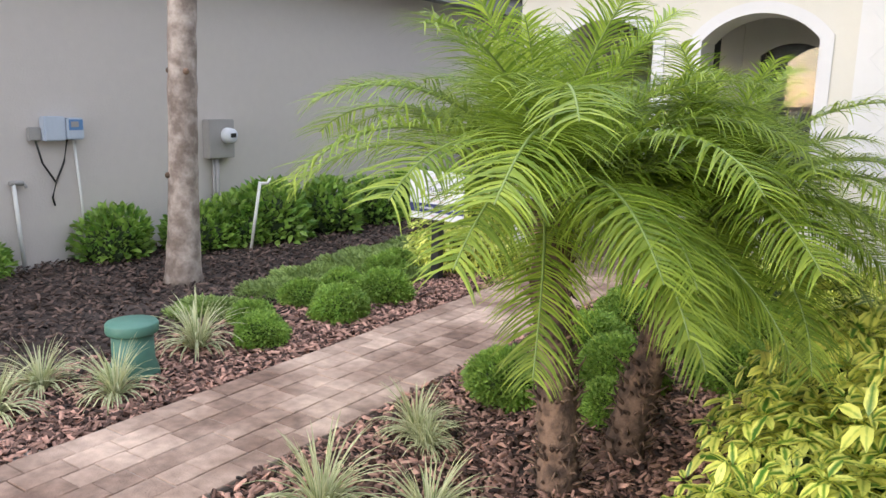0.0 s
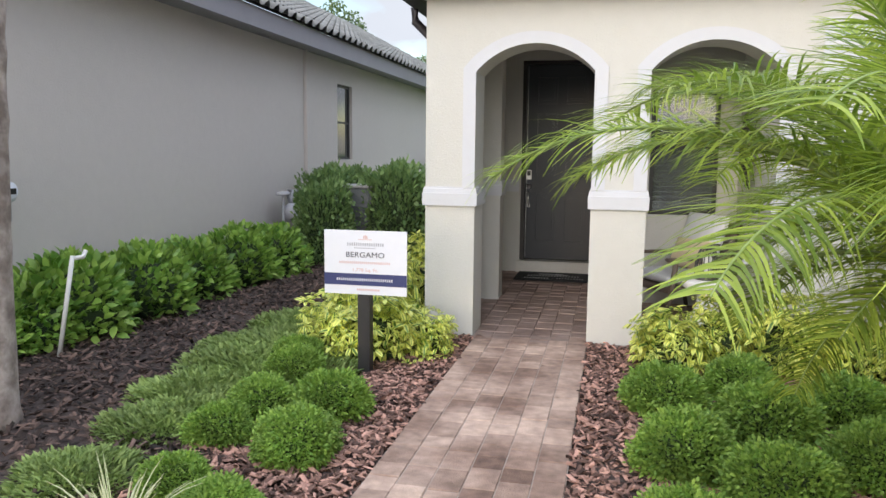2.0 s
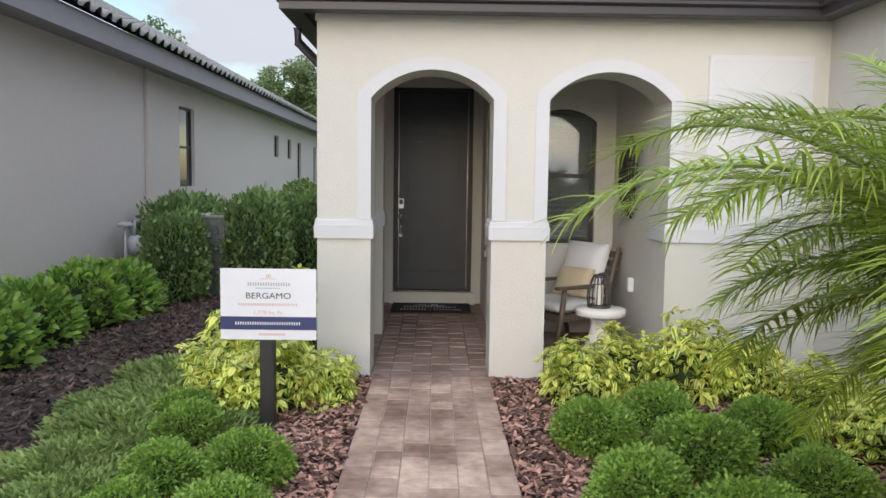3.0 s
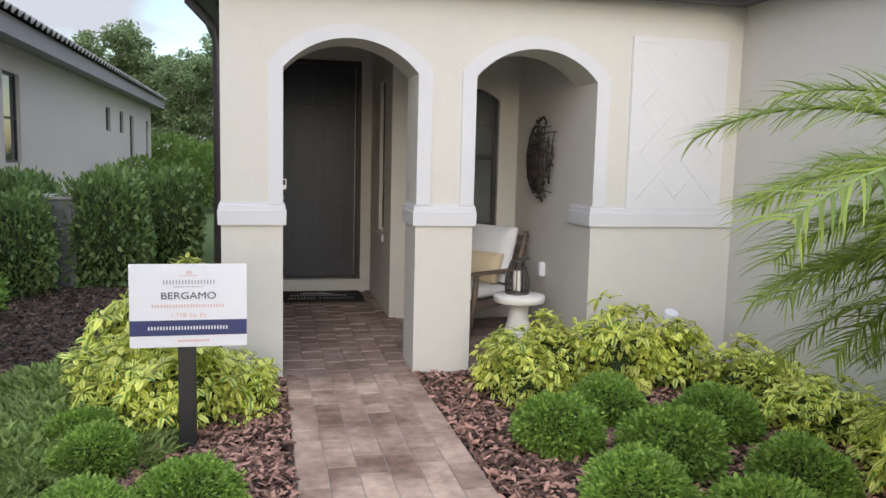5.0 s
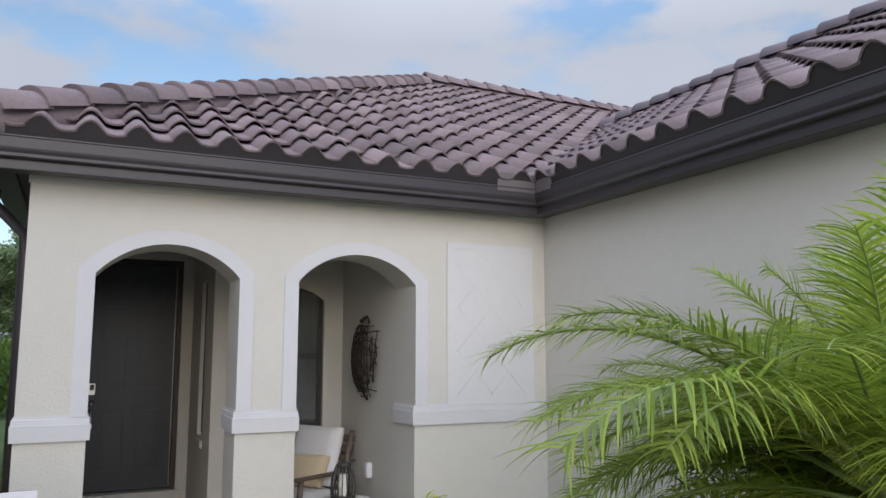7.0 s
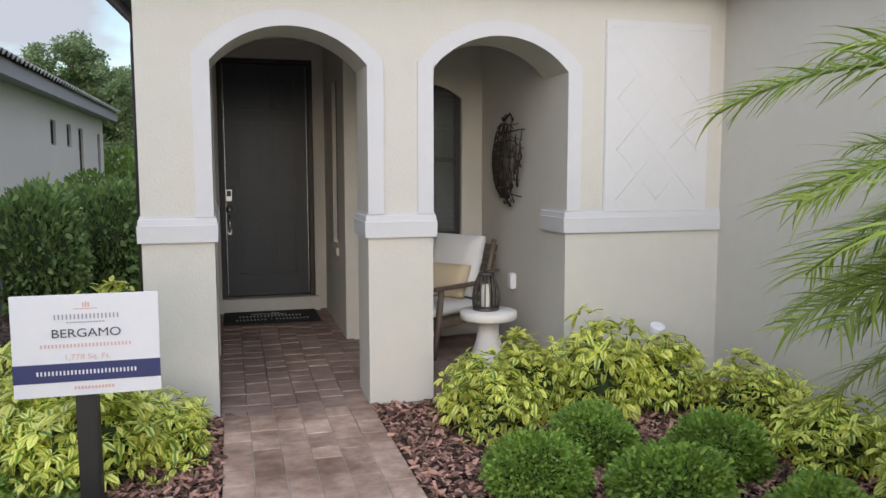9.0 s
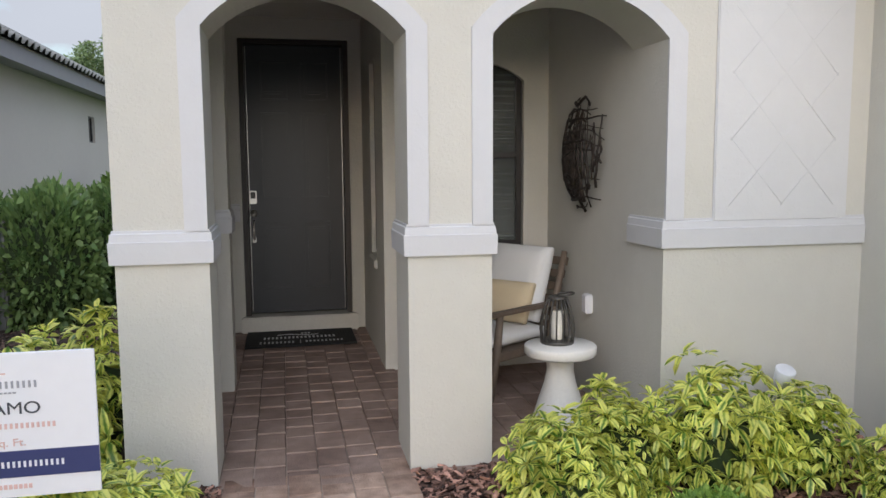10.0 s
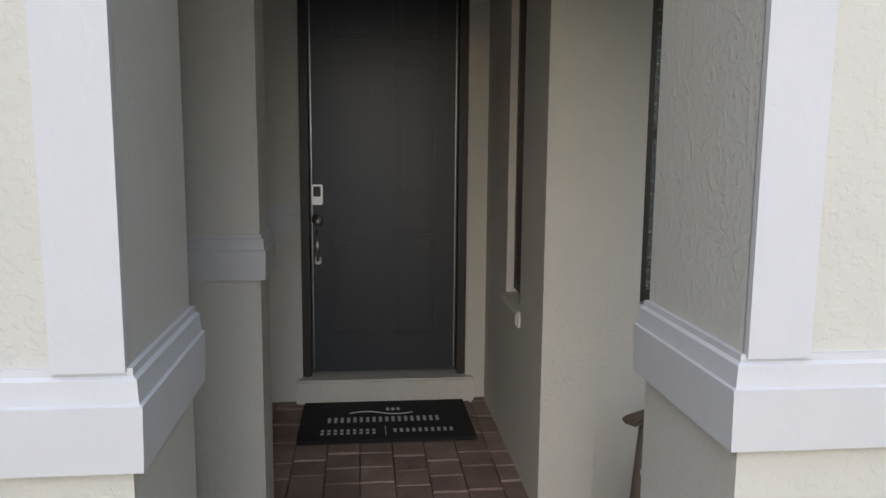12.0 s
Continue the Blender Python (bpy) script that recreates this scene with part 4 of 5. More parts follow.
sweep(bm, [(-3.888, 11.19, 1.10), (-3.888, 11.14, 1.085), (-3.888, 11.13, 1.02), (-3.888, 11.14, 0.94), (-3.888, 11.19, 0.92)], 0.010, 8)
box(bm, -3.907, -3.869, 11.178, 11.192, 0.895, 0.945, 0.006)
part("handle", bm, M_STEEL, door, "satin nickel pull handle")
for x in (-3.920, -3.064):
    part("weatherstrip", boxed(x - 0.002, x + 0.002, 11.183, 11.192, 0.25, 2.68), M_STEEL, door, "pale weatherstrip edge")
structure("door_sill", boxed(-4.022, -2.952, 11.05, 11.30, 0.0, 0.212, bevel=0.012), M_SILL, "painted concrete door sill", "sill")

# ---- windows ----
def window(name, axis, at, a0, a1, z0, z1, label, bars=1, blind=False):
    """A dark framed window; axis 'y' lies in a plane of constant y, 'x' of constant x (facing the walk)."""
    ob = empty(name, (0, 0, 0), label, "window", kind="structure")

    def b(u0, u1, d0, d1, w0, w1, bevel=0.003):
        return boxed(u0, u1, at + d0, at + d1, w0, w1, bevel=bevel) if axis == "y" else boxed(at + d0, at + d1, u0, u1, w0, w1, bevel=bevel)

    f = 0.045
    for u0, u1, w0, w1 in ((a0, a0 + f, z0, z1), (a1 - f, a1, z0, z1), (a0 + f, a1 - f, z0, z0 + f), (a0 + f, a1 - f, z1 - f, z1)):
        part("window_frame", b(u0, u1, 0.0, 0.05, w0, w1), M_WINFRAME, ob)
    for k in range(bars):
        z = z0 + (z1 - z0) * (k + 1) / (bars + 1)
        part("meeting_rail", b(a0 + f, a1 - f, 0.008, 0.045, z - 0.02, z + 0.02), M_WINFRAME, ob)
    part("pane", b(a0 + f, a1 - f, 0.026, 0.032, z0 + f, z1 - f, 0), M_PANE if blind else M_GLASS, ob)
    if blind:
        n = int((z1 - z0 - 2 * f) / 0.055)
        for k in range(n):
            z = z0 + f + 0.055 * (k + 0.5)
            bm = b(a0 + f, a1 - f, 0.055, 0.09, z - 0.0015, z + 0.0015, 0)
            bm.transform(Matrix.Translation((0, 0, 0)))
            part("blind_slat", bm, M_BLIND, ob)
        part("backing", b(a0, a1, 0.12, 0.14, z0, z1, 0), M_WINFRAME, ob)
    return ob


M_PANE = bpy.data.materials.new("clear_pane")
M_PANE.use_nodes = True
pb = M_PANE.node_tree.nodes["Principled BSDF"]
pb.inputs["Base Color"].default_value, pb.inputs["Roughness"].default_value = (0.75, 0.8, 0.8, 1), 0.02
pb.inputs["Transmission Weight"].default_value, pb.inputs["IOR"].default_value = 0.9, 1.45
window("window_1", "y", 9.71, NW[0], NW[1], NW[2], NW[3], "dark framed porch window with closed blinds", 1, True)
window("window_2", "x", -2.845, SLOT[0], SLOT[1], SLOT[2] + 0.02, SLOT[3], "tall narrow dark framed window beside the entry", 1)
structure("window_sill", boxed(-2.905, -2.84, SLOT[0] - 0.02, SLOT[1] + 0.05, 0.76, 0.838, bevel=0.01), M_STUCCO, "cream stucco sill under the slot window", "sill")
for k, (y0, y1, z0, z1) in enumerate(NWIN):
    window("window_%d" % (k + 3), "x", NX - 0.11, y0, y1, z0, z1, "dark framed window in the neighbouring wall", 1 if z1 - z0 > 1 else 0)
structure("trim_downspout", boxed(NX, NX + 0.06, 13.64, 13.74, 0.0, 3.27, bevel=0.01), M_GREY, "taupe painted downspout on the neighbouring wall", "downspout")

# ---- doormat ----
M_MAT = material("black_rubber_mat", (0.014, 0.014, 0.015), 0.9, 0.2, 20, 200, 0.5, 300)
M_MATPRINT = material("white_mat_print", (0.55, 0.56, 0.57), 0.85, 0.15, 20, 150)
mat_ob = empty("doormat", (-3.497, 10.76, 0.072), "black doormat with white printing before the door", "doormat")
part("base", boxed(-3.972, -3.022, 10.44, 11.045, 0.064, 0.082, bevel=0.004), M_MAT, mat_ob)
for x0, x1, y0, y1 in ((-3.822, -3.182, 10.70, 10.775), (-3.852, -3.542, 10.565, 10.595), (-3.852, -3.542, 10.525, 10.55), (-3.507, -3.502, 10.50, 10.63), (-3.462, -3.122, 10.54, 10.59)):
    n = max(1, int((x1 - x0) / 0.034))
    for k in range(n):
        w = (x1 - x0) / n
        part("printed_bar", boxed(x0 + k * w, x0 + k * w + w * (0.5 if n > 1 else 1), y0, y1, 0.0815, 0.0832), M_MATPRINT, mat_ob)
bm = bmesh.new()
sweep(bm, [(-3.702 + 0.04 * i, 10.84 + 0.025 * math.sin(i * 0.7), 0.082) for i in range(10)], 0.005, 5)
part("printed_line", bm, M_MATPRINT, mat_ob)
for x in (-3.482, -3.452, -3.422):
    bm = lathe(bmesh.new(), [(0.0, 0.0), (0.014, 0.0), (0.014, 0.0015), (0.0, 0.002)], 12, (0, 0, 0))
    bm.transform(pose(x, 10.90, 0.082) @ Matrix.Diagonal((0.8, 1.8, 1, 1)))
    part("printed_mark", bm, M_MATPRINT, mat_ob)

# ---- sign ----
M_SIGN = material("white_sign_board", (0.70, 0.715, 0.77), 0.5, 0.03, 2, 20)
M_NAVY = material("navy_print", (0.025, 0.035, 0.13), 0.5, 0.04)
M_INK = material("dark_grey_print", (0.05, 0.055, 0.07), 0.6, 0.05)
M_LINE = material("grey_print", (0.30, 0.31, 0.35), 0.6, 0.05)
M_PINK = material("pale_red_print", (0.62, 0.42, 0.40), 0.6, 0.05)
M_POST = material("black_painted_post", (0.018, 0.018, 0.02), 0.5, 0.15, 3, 40)
SX, SY, SZ = -4.512, 6.405, 0.808
sign = empty("yard_sign", (SX, SY, -0.03), "white yard sign with navy stripe on a black post", "sign")
part("board", boxed(SX - 0.305, SX + 0.305, SY - 0.006, SY + 0.006, SZ - 0.2285, SZ + 0.2285, bevel=0.002), M_SIGN, sign)
part("post", boxed(SX - 0.062, SX + 0.028, SY + 0.007, SY + 0.097, -0.10, SZ + 0.15, bevel=0.006), M_POST, sign)
part("stripe", boxed(SX - 0.305, SX + 0.305, SY - 0.0085, SY - 0.005, SZ - 0.163, SZ - 0.079), M_NAVY, sign)


def lettering(name, text, size, x, z, mat, y=SY - 0.0085):
    cu = bpy.data.curves.new(name, "FONT")
    cu.body, cu.size, cu.align_x, cu.extrude = text, size, "CENTER", 0.0008
    t = new(name, cu)
    me = bpy.data.meshes.new_from_object(t.evaluated_get(bpy.context.evaluated_depsgraph_get()))
    bpy.data.objects.remove(t)
    me.materials.clear()
    me.materials.append(mat)
    ob = child(name, me, sign)
    ob.matrix_basis = sign.matrix_world.inverted() @ pose(x, y, z, 90) @ Matrix.Diagonal((1.15, 1, 1, 1))
    return ob


tagged(lettering("lettering", "BERGAMO", 0.054, SX, SZ + 0.038, M_INK), "dark lettering")
lettering("lettering", "1,778 Sq. Ft.", 0.034, SX, SZ - 0.063, M_PINK)


def print_row(x0, x1, z0, z1, mat, step=0.03, fill=0.68):
    n = max(1, round((x1 - x0) / step))
    for k in range(n):
        w = (x1 - x0) / n
        part("printed_bar", boxed(x0 + k * w, x0 + k * w + w * fill, SY - 0.0085, SY - 0.005, z0, z1), mat, sign)


print_row(SX - 0.13, SX + 0.145, SZ + 0.119, SZ + 0.141, M_LINE, 0.0165, 0.4)
print_row(SX - 0.08, SX + 0.08, SZ + 0.102, SZ + 0.107, M_LINE, 0.012)
print_row(SX - 0.19, SX + 0.19, SZ - 0.008, SZ + 0.008, M_PINK, 0.015, 0.5)
for k, (x0, x1, z0, z1) in enumerate([(SX - 0.21, SX + 0.21, SZ - 0.131, SZ - 0.112)]):
    for j in range(27):
        w = (x1 - x0) / 27
        part("printed_bar", boxed(x0 + j * w, x0 + j * w + w * 0.45, SY - 0.0105, SY - 0.008, z0, z1), M_SIGN, sign)
print_row(SX - 0.06, SX + 0.11, SZ - 0.200, SZ - 0.186, M_PINK, 0.014)
for k in range(3):
    part("printed_mark", boxed(SX - 0.012 + 0.011 * k, SX - 0.005 + 0.011 * k, SY - 0.0085, SY - 0.005, SZ + 0.172, SZ + 0.196 - 0.004 * abs(k - 1)), M_PINK, sign)
part("printed_mark", boxed(SX - 0.05, SX + 0.05, SY - 0.0085, SY - 0.005, SZ + 0.163, SZ + 0.167), M_PINK, sign)

# ---- porch furniture ----
M_CONCRETE = material("white_cast_concrete", (0.74, 0.73, 0.71), 0.8, 0.06, 6, 60, 0.2, 80)
M_WOOD = material("grey_brown_teak", (0.15, 0.115, 0.09), 0.6, 0.2, 5, 50, 0.2, 60)
M_CUSHION = material("white_cushion_cloth", (0.72, 0.73, 0.75), 0.9, 0.05, 4, 200, 0.2, 400)
M_TAN = material("straw_pillow_cloth", (0.62, 0.52, 0.36), 0.9, 0.1, 5, 200, 0.2, 400)
M_IRON = material("dark_bronze_iron", (0.035, 0.026, 0.022), 0.5, 0.2, 8, 60, metal=0.4)
M_LANTERN = material("weathered_grey_metal", (0.085, 0.08, 0.075), 0.5, 0.15, 8, 60, metal=0.5)
M_CANDLE = material("ivory_candle", (0.78, 0.76, 0.70), 0.6, 0.03)

TX, TY, TZ = -1.985, 8.25, 0.006
table = empty("side_table", (TX, TY, TZ), "white concrete hourglass side table on pavers", "side table")
part("pedestal", lathe(bmesh.new(), [(0.0, 0.0), (0.165, 0.0), (0.172, 0.012), (0.165, 0.05), (0.135, 0.15), (0.098, 0.26), (0.082, 0.34), (0.085, 0.39), (0.105, 0.435), (0.0, 0.437)], 40, (TX, TY, TZ)), M_CONCRETE, table)
part("tabletop", lathe(bmesh.new(), [(0.0, 0.436), (0.208, 0.436), (0.218, 0.446), (0.22, 0.49), (0.212, 0.50), (0.0, 0.502)], 48, (TX, TY, TZ)), M_CONCRETE, table)

LX, LY, LZ = TX - 0.01, TY + 0.03, TZ + 0.502
lantern = empty("candle_lantern", (LX, LY, LZ), "slatted grey metal lantern with ivory candle on the table", "lantern")
part("base_ring", lathe(bmesh.new(), [(0.0, 0.0), (0.100, 0.0), (0.103, 0.006), (0.103, 0.018), (0.096, 0.024), (0.0, 0.024)], 28, (LX, LY, LZ)), M_LANTERN, lantern)
part("top_ring", lathe(bmesh.new(), [(0.040, 0.27), (0.058, 0.268), (0.060, 0.28), (0.050, 0.292), (0.034, 0.292), (0.034, 0.28)], 24, (LX, LY, LZ)), M_LANTERN, lantern)
for k in range(16):
    a = 6.28319 * k / 16
    c, s_ = math.cos(a), math.sin(a)
    line = [(LX + c * r, LY + s_ * r, LZ + z) for r, z in ((0.098, 0.02), (0.104, 0.09), (0.096, 0.16), (0.076, 0.23), (0.056, 0.278))]
    bm = bmesh.new()
    sweep(bm, line, 0.0055, 6)
    part("slat", bm, M_LANTERN, lantern)
part("candle", lathe(bmesh.new(), [(0.0, 0.025), (0.036, 0.025), (0.037, 0.03), (0.037, 0.195), (0.03, 0.20), (0.0, 0.197)], 24, (LX, LY, LZ)), M_CANDLE, lantern)
bm = bmesh.new()
sweep(bm, [(LX + 0.045 + 0.055 * math.cos(6.28319 * k / 20), LY - 0.01 + 0.045 * math.sin(6.28319 * k / 20), LZ + 0.302 + 0.006 * math.cos(6.28319 * k / 20)) for k in range(21)], 0.006, 8)
part("ring_handle", bm, M_LANTERN, lantern)

# armchair: built facing -y about its own centre, then turned
CH = pose(-2.17, 9.17, 0.018, 0, 0, -58)
chair = empty("armchair", (0, 0, 0), "teak armchair with white cushions in the porch niche", "armchair")


def chair_part(name, bm, mat, label=""):
    bm.transform(CH)
    return part(name, bm, mat, chair, label)


for sx in (-1, 1):
    bm = bmesh.new()
    sweep(bm, [(sx * 0.31, -0.34, 0.0), (sx * 0.31, -0.28, 0.30), (sx * 0.31, -0.25, 0.57)], [0.02, 0.028, 0.025], 8)
    chair_part("leg", bm, M_WOOD)
    bm = bmesh.new()
    sweep(bm, [(sx * 0.31, 0.36, 0.0), (sx * 0.31, 0.28, 0.32), (sx * 0.31, 0.36, 0.66), (sx * 0.31, 0.45, 0.95)], [0.02, 0.028, 0.026, 0.022], 8)
    chair_part("leg", bm, M_WOOD)
    bm = bmesh.new()
    box(bm, sx * 0.31 - 0.035, sx * 0.31 + 0.035, -0.36, 0.36, 0.57, 0.60, 0.01)
    chair_part("armrest", bm, M_WOOD)
    chair_part("side_rail", boxed(sx * 0.31 - 0.02, sx * 0.31 + 0.02, -0.28, 0.30, 0.26, 0.32, bevel=0.006), M_WOOD)
for y0 in (-0.29, 0.27):
    chair_part("cross_rail", boxed(-0.29, 0.29, y0, y0 + 0.035, 0.25, 0.32, bevel=0.006), M_WOOD)
chair_part("seat_deck", boxed(-0.29, 0.29, -0.27, 0.30, 0.30, 0.318), M_WOOD)
for k in range(6):
    z = 0.42 + 0.09 * k
    bm = boxed(-0.30, 0.30, -0.009, 0.009, -0.03, 0.03, bevel=0.004)
    bm.transform(pose(0, 0.33 + 0.19 * (z - 0.42) / 0.5, z, -18))
    chair_part("back_slat", bm, M_WOOD)


def cushion(w, d, h, seed):
    """A plump cushion with sagging, rounded edges."""
    bm = bmesh.new()
    bmesh.ops.create_cube(bm, size=1.0)
    bmesh.ops.subdivide_edges(bm, edges=bm.edges, cuts=9, use_grid_fill=True)
    for v in bm.verts:
        x, y, z = v.co * 2
        k = (1 - abs(x) ** 4) * (1 - abs(y) ** 4)
        v.co = Vector((x * w / 2 * (1 - 0.05 * z * z), y * d / 2 * (1 - 0.05 * z * z), z * h / 2 * (0.5 + 0.55 * k ** 0.5)))
        v.co += Vector((0, 0, 0.006 * noise.noise(v.co * 9 + Vector((seed, 0, 0)))))
    for f in bm.faces:
        f.smooth = True
    return bm


bm = cushion(0.57, 0.60, 0.13, 1)
bm.transform(pose(0, -0.01, 0.385))
chair_part("seat_cushion", bm, M_CUSHION)
bm = cushion(0.56, 0.55, 0.16, 2)
bm.transform(pose(0, 0.27, 0.72, 72))
chair_part("back_cushion", bm, M_CUSHION)
pil = empty("throw_pillow", (0, 0, 0), "straw coloured throw pillow leaning on the armchair cushion", "pillow")
bm = cushion(0.42, 0.30, 0.13, 3)
bm.transform(CH @ pose(0.05, 0.10, 0.60, 64, 0, 8))
part("cover", bm, M_TAN, pil)

# wall art: a shallow dish of crossing twigs on the niche wall
art = empty("wall_art", (A2[1], 8.83, 1.67), "round dark metal twig wall sculpture on stucco", "wall art")
r_art = random.Random(5)
ART = 0.395


def dish(u, v):
    """A point of the dish; u along the wall, v upwards."""
    far = math.hypot(u, v)
    if far > ART:
        u, v = u * ART / far, v * ART / far
    q = min((u * u + v * v) / (ART * ART), 1.0)
    return (A2[1] - 0.014 - 0.085 * (1 - q) ** 0.5, 8.83 - u, 1.67 + v)


for k in range(60):
    upright = k % 5 > 1
    c0 = ART * 0.93 * (2 * ((k * 0.618) % 1.0) - 1)
    half = math.sqrt(max(ART * ART - c0 * c0, 0.004))
    a0, a1 = -half * r_art.uniform(0.3, 1.03), half * r_art.uniform(0.3, 1.03)
    bend, slant = r_art.uniform(-0.025, 0.025), r_art.uniform(-0.35, 0.35)
    pts = []
    for j in range(9):
        w = a0 + (a1 - a0) * j / 8
        o = c0 * (1 - 0.25 * (w / ART) ** 2) + slant * w * 0.5 + bend * math.sin(j * 0.9) + 0.007 * r_art.uniform(-1, 1)
        pts.append(dish(o, w) if upright else dish(w, o))
    th = r_art.choice((0.006, 0.008, 0.010, 0.013))
    bm = bmesh.new()
    sweep(bm, pts, [th * (1 - 0.07 * j) for j in range(9)], 6)
    part("twig", bm, M_IRON, art)

outlet = empty("outlet_box", (A2[1], 8.76, 0.65), "white weatherproof outlet cover on the niche wall", "outlet")
part("cover", boxed(A2[1] - 0.05, A2[1] + 0.006, 8.72, 8.80, 0.585, 0.715, bevel=0.008), M_SIGN, outlet)

# ---- wall equipment of the neighbouring house ----
M_PVC = material("white_pvc_pipe", (0.72, 0.71, 0.69), 0.5, 0.06, 5, 40)
M_BOX = material("pale_blue_plastic", (0.50, 0.56, 0.66), 0.5, 0.05)
M_BLUE = material("blue_label", (0.12, 0.25, 0.48), 0.5, 0.1)
M_GREYBOX = material("taupe_metal_box", (0.36, 0.34, 0.33), 0.5, 0.06)
M_GREEN = material("green_plastic_lid", (0.075, 0.19, 0.15), 0.55, 0.1, 5, 40, 0.1, 60)
ctrl = empty("irrigation_controller", (NX, 4.815, 1.38), "pale blue irrigation controller on the neighbouring wall", "controller")
part("body", boxed(NX, NX + 0.10, 4.625, 4.845, 1.265, 1.505, bevel=0.012), M_BOX, ctrl)
face = part("front_panel", boxed(NX, NX + 0.12, 4.850, 5.025, 1.275, 1.49, bevel=0.012), M_BOX, ctrl)
part("label", boxed(NX + 0.119, NX + 0.123, 4.865, 5.010, 1.37, 1.475), M_BLUE, face, "blue printed label")
part("display", boxed(NX + 0.122, NX + 0.126, 4.885, 4.965, 1.40, 1.455), M_GREYBOX, face)
part("junction_box", boxed(NX, NX + 0.05, 4.495, 4.620, 1.27, 1.40, bevel=0.008), M_GREYBOX, ctrl)
for pts in ([(NX + 0.03, 4.565, 1.27), (NX + 0.035, 4.615, 1.05), (NX + 0.03, 4.735, 0.86)], [(NX + 0.03, 4.885, 1.27), (NX + 0.035, 4.835, 1.05), (NX + 0.03, 4.745, 0.86), (NX + 0.03, 4.695, 0.70), (NX + 0.03, 4.715, 0.62)]):
    bm = bmesh.new()
    sweep(bm, pts, 0.010, 6)
    part("cable", bm, M_BLACK, ctrl, "black cable")
bm = bmesh.new()
sweep(bm, [(NX + 0.03, 4.955, 1.27), (NX + 0.03, 4.995, 0.7), (NX + 0.03, 5.015, -0.05)], 0.014, 8)
part("conduit", bm, M_PVC, ctrl, "white conduit")
ctrl.location += Vector((0, -0.04, -0.05))
bib = empty("standpipe", (NX + 0.3, 4.34, 0), "white pipe standpipe with hose tap by the wall", "standpipe")
bm = bmesh.new()
sweep(bm, [(-7.92, 4.30, -0.05), (-7.95, 4.29, 0.4), (-7.97, 4.28, 0.82)], 0.02, 8)
part("pipe", bm, M_PVC, bib)
bm = bmesh.new()
sweep(bm, [(-7.97, 4.24, 0.82), (-7.97, 4.28, 0.825), (-7.96, 4.37, 0.82)], 0.024, 8)
part("tap", bm, M_GREYBOX, bib)
sweep(bm := bmesh.new(), [(-7.96, 4.37, 0.82), (-7.95, 4.39, 0.77)], 0.015, 8)
part("spout", bm, M_GREYBOX, bib)
meter = empty("electric_meter", (NX, 6.860, 1.2), "taupe electric meter box with glass dial on stucco", "meter")
part("box", boxed(NX, NX + 0.13, 6.660, 7.040, 1.0, 1.46, bevel=0.01), M_GREYBOX, meter)
bm = lathe(bmesh.new(), [(0.0, 0.0), (0.095, 0.0), (0.095, 0.03), (0.085, 0.10), (0.06, 0.115), (0.0, 0.118)], 24)
bm.transform(pose(NX + 0.13, 6.920, 1.27, 0, 90))
dial = part("dial", bm, M_SIGN, meter, "round glass meter dial")
part("register", boxed(NX + 0.245, NX + 0.252, 6.880, 6.960, 1.25, 1.30), M_BLACK, dial)
for y0, r0 in ((6.810, 0.03), (6.760, 0.014)):
    bm = bmesh.new()
    sweep(bm, [(NX + 0.06, y0, 1.0), (NX + 0.06, y0, -0.05)], r0, 8)
    part("conduit", bm, M_GREYBOX, meter)
meter.location += Vector((0, -0.12, -0.05))
wp = empty("white_pipe", (-7.0, 6.38, 0), "slanted white plastic pipe with elbow among the shrubs", "pipe")
bm = bmesh.new()
sweep(bm, [(-7.03, 6.36, -0.1), (-6.9, 6.42, 0.76)], 0.018, 8)
part("pipe", bm, M_PVC, wp)
bm = bmesh.new()
sweep(bm, [(-6.9, 6.42, 0.74), (-6.885, 6.52, 0.74), (-6.88, 6.55, 0.79)], 0.018, 8)
part("elbow", bm, M_PVC, wp)
M_GAS = material("pale_grey_enamel", (0.46, 0.45, 0.48), 0.45, 0.06)
gas = empty("gas_meter", (NX + 0.2, 12.520, 0.6), "grey gas meter with pipes by the neighbouring wall", "gas meter")
bm = lathe(bmesh.new(), [(0.0, -0.09), (0.12, -0.09), (0.15, -0.05), (0.15, 0.05), (0.12, 0.09), (0.0, 0.09)], 20)
bm.transform(pose(NX + 0.25, 12.520, 0.62, 0, 90))
part("meter_body", bm, M_GAS, gas)
for pts in ([(NX + 0.2, 12.320, -0.05), (NX + 0.2, 12.320, 0.92), (NX + 0.2, 12.470, 0.95), (NX + 0.22, 12.520, 0.78)], [(NX + 0.22, 12.570, 0.78), (NX + 0.2, 12.670, 0.95), (NX + 0.2, 12.870, 0.95), (NX + 0.02, 12.890, 0.95)]):
    bm = bmesh.new()
    sweep(bm, pts, 0.022, 8)
    part("pipe", bm, M_GAS, gas)
bm = lathe(bmesh.new(), [(0.0, 0.0), (0.10, 0.0), (0.12, 0.02), (0.10, 0.05), (0.03, 0.07), (0.0, 0.07)], 18, (NX + 0.2, 12.320, 0.9))
part("regulator", bm, M_GAS, gas)
M_CASE = material("dark_grey_metal_case", (0.15, 0.155, 0.16), 0.5, 0.08)
ac = empty("air_conditioner", (-6.75, 12.7, 0), "grey air conditioning condenser behind the hedge", "air conditioner")
part("case", boxed(-7.12, -6.38, 12.3, 13.05, -0.05, 1.04, bevel=0.03), M_CASE, ac)
part("top_cover", boxed(-7.13, -6.37, 12.29, 13.06, 1.042, 1.075, bevel=0.012), M_GREYBOX, ac)
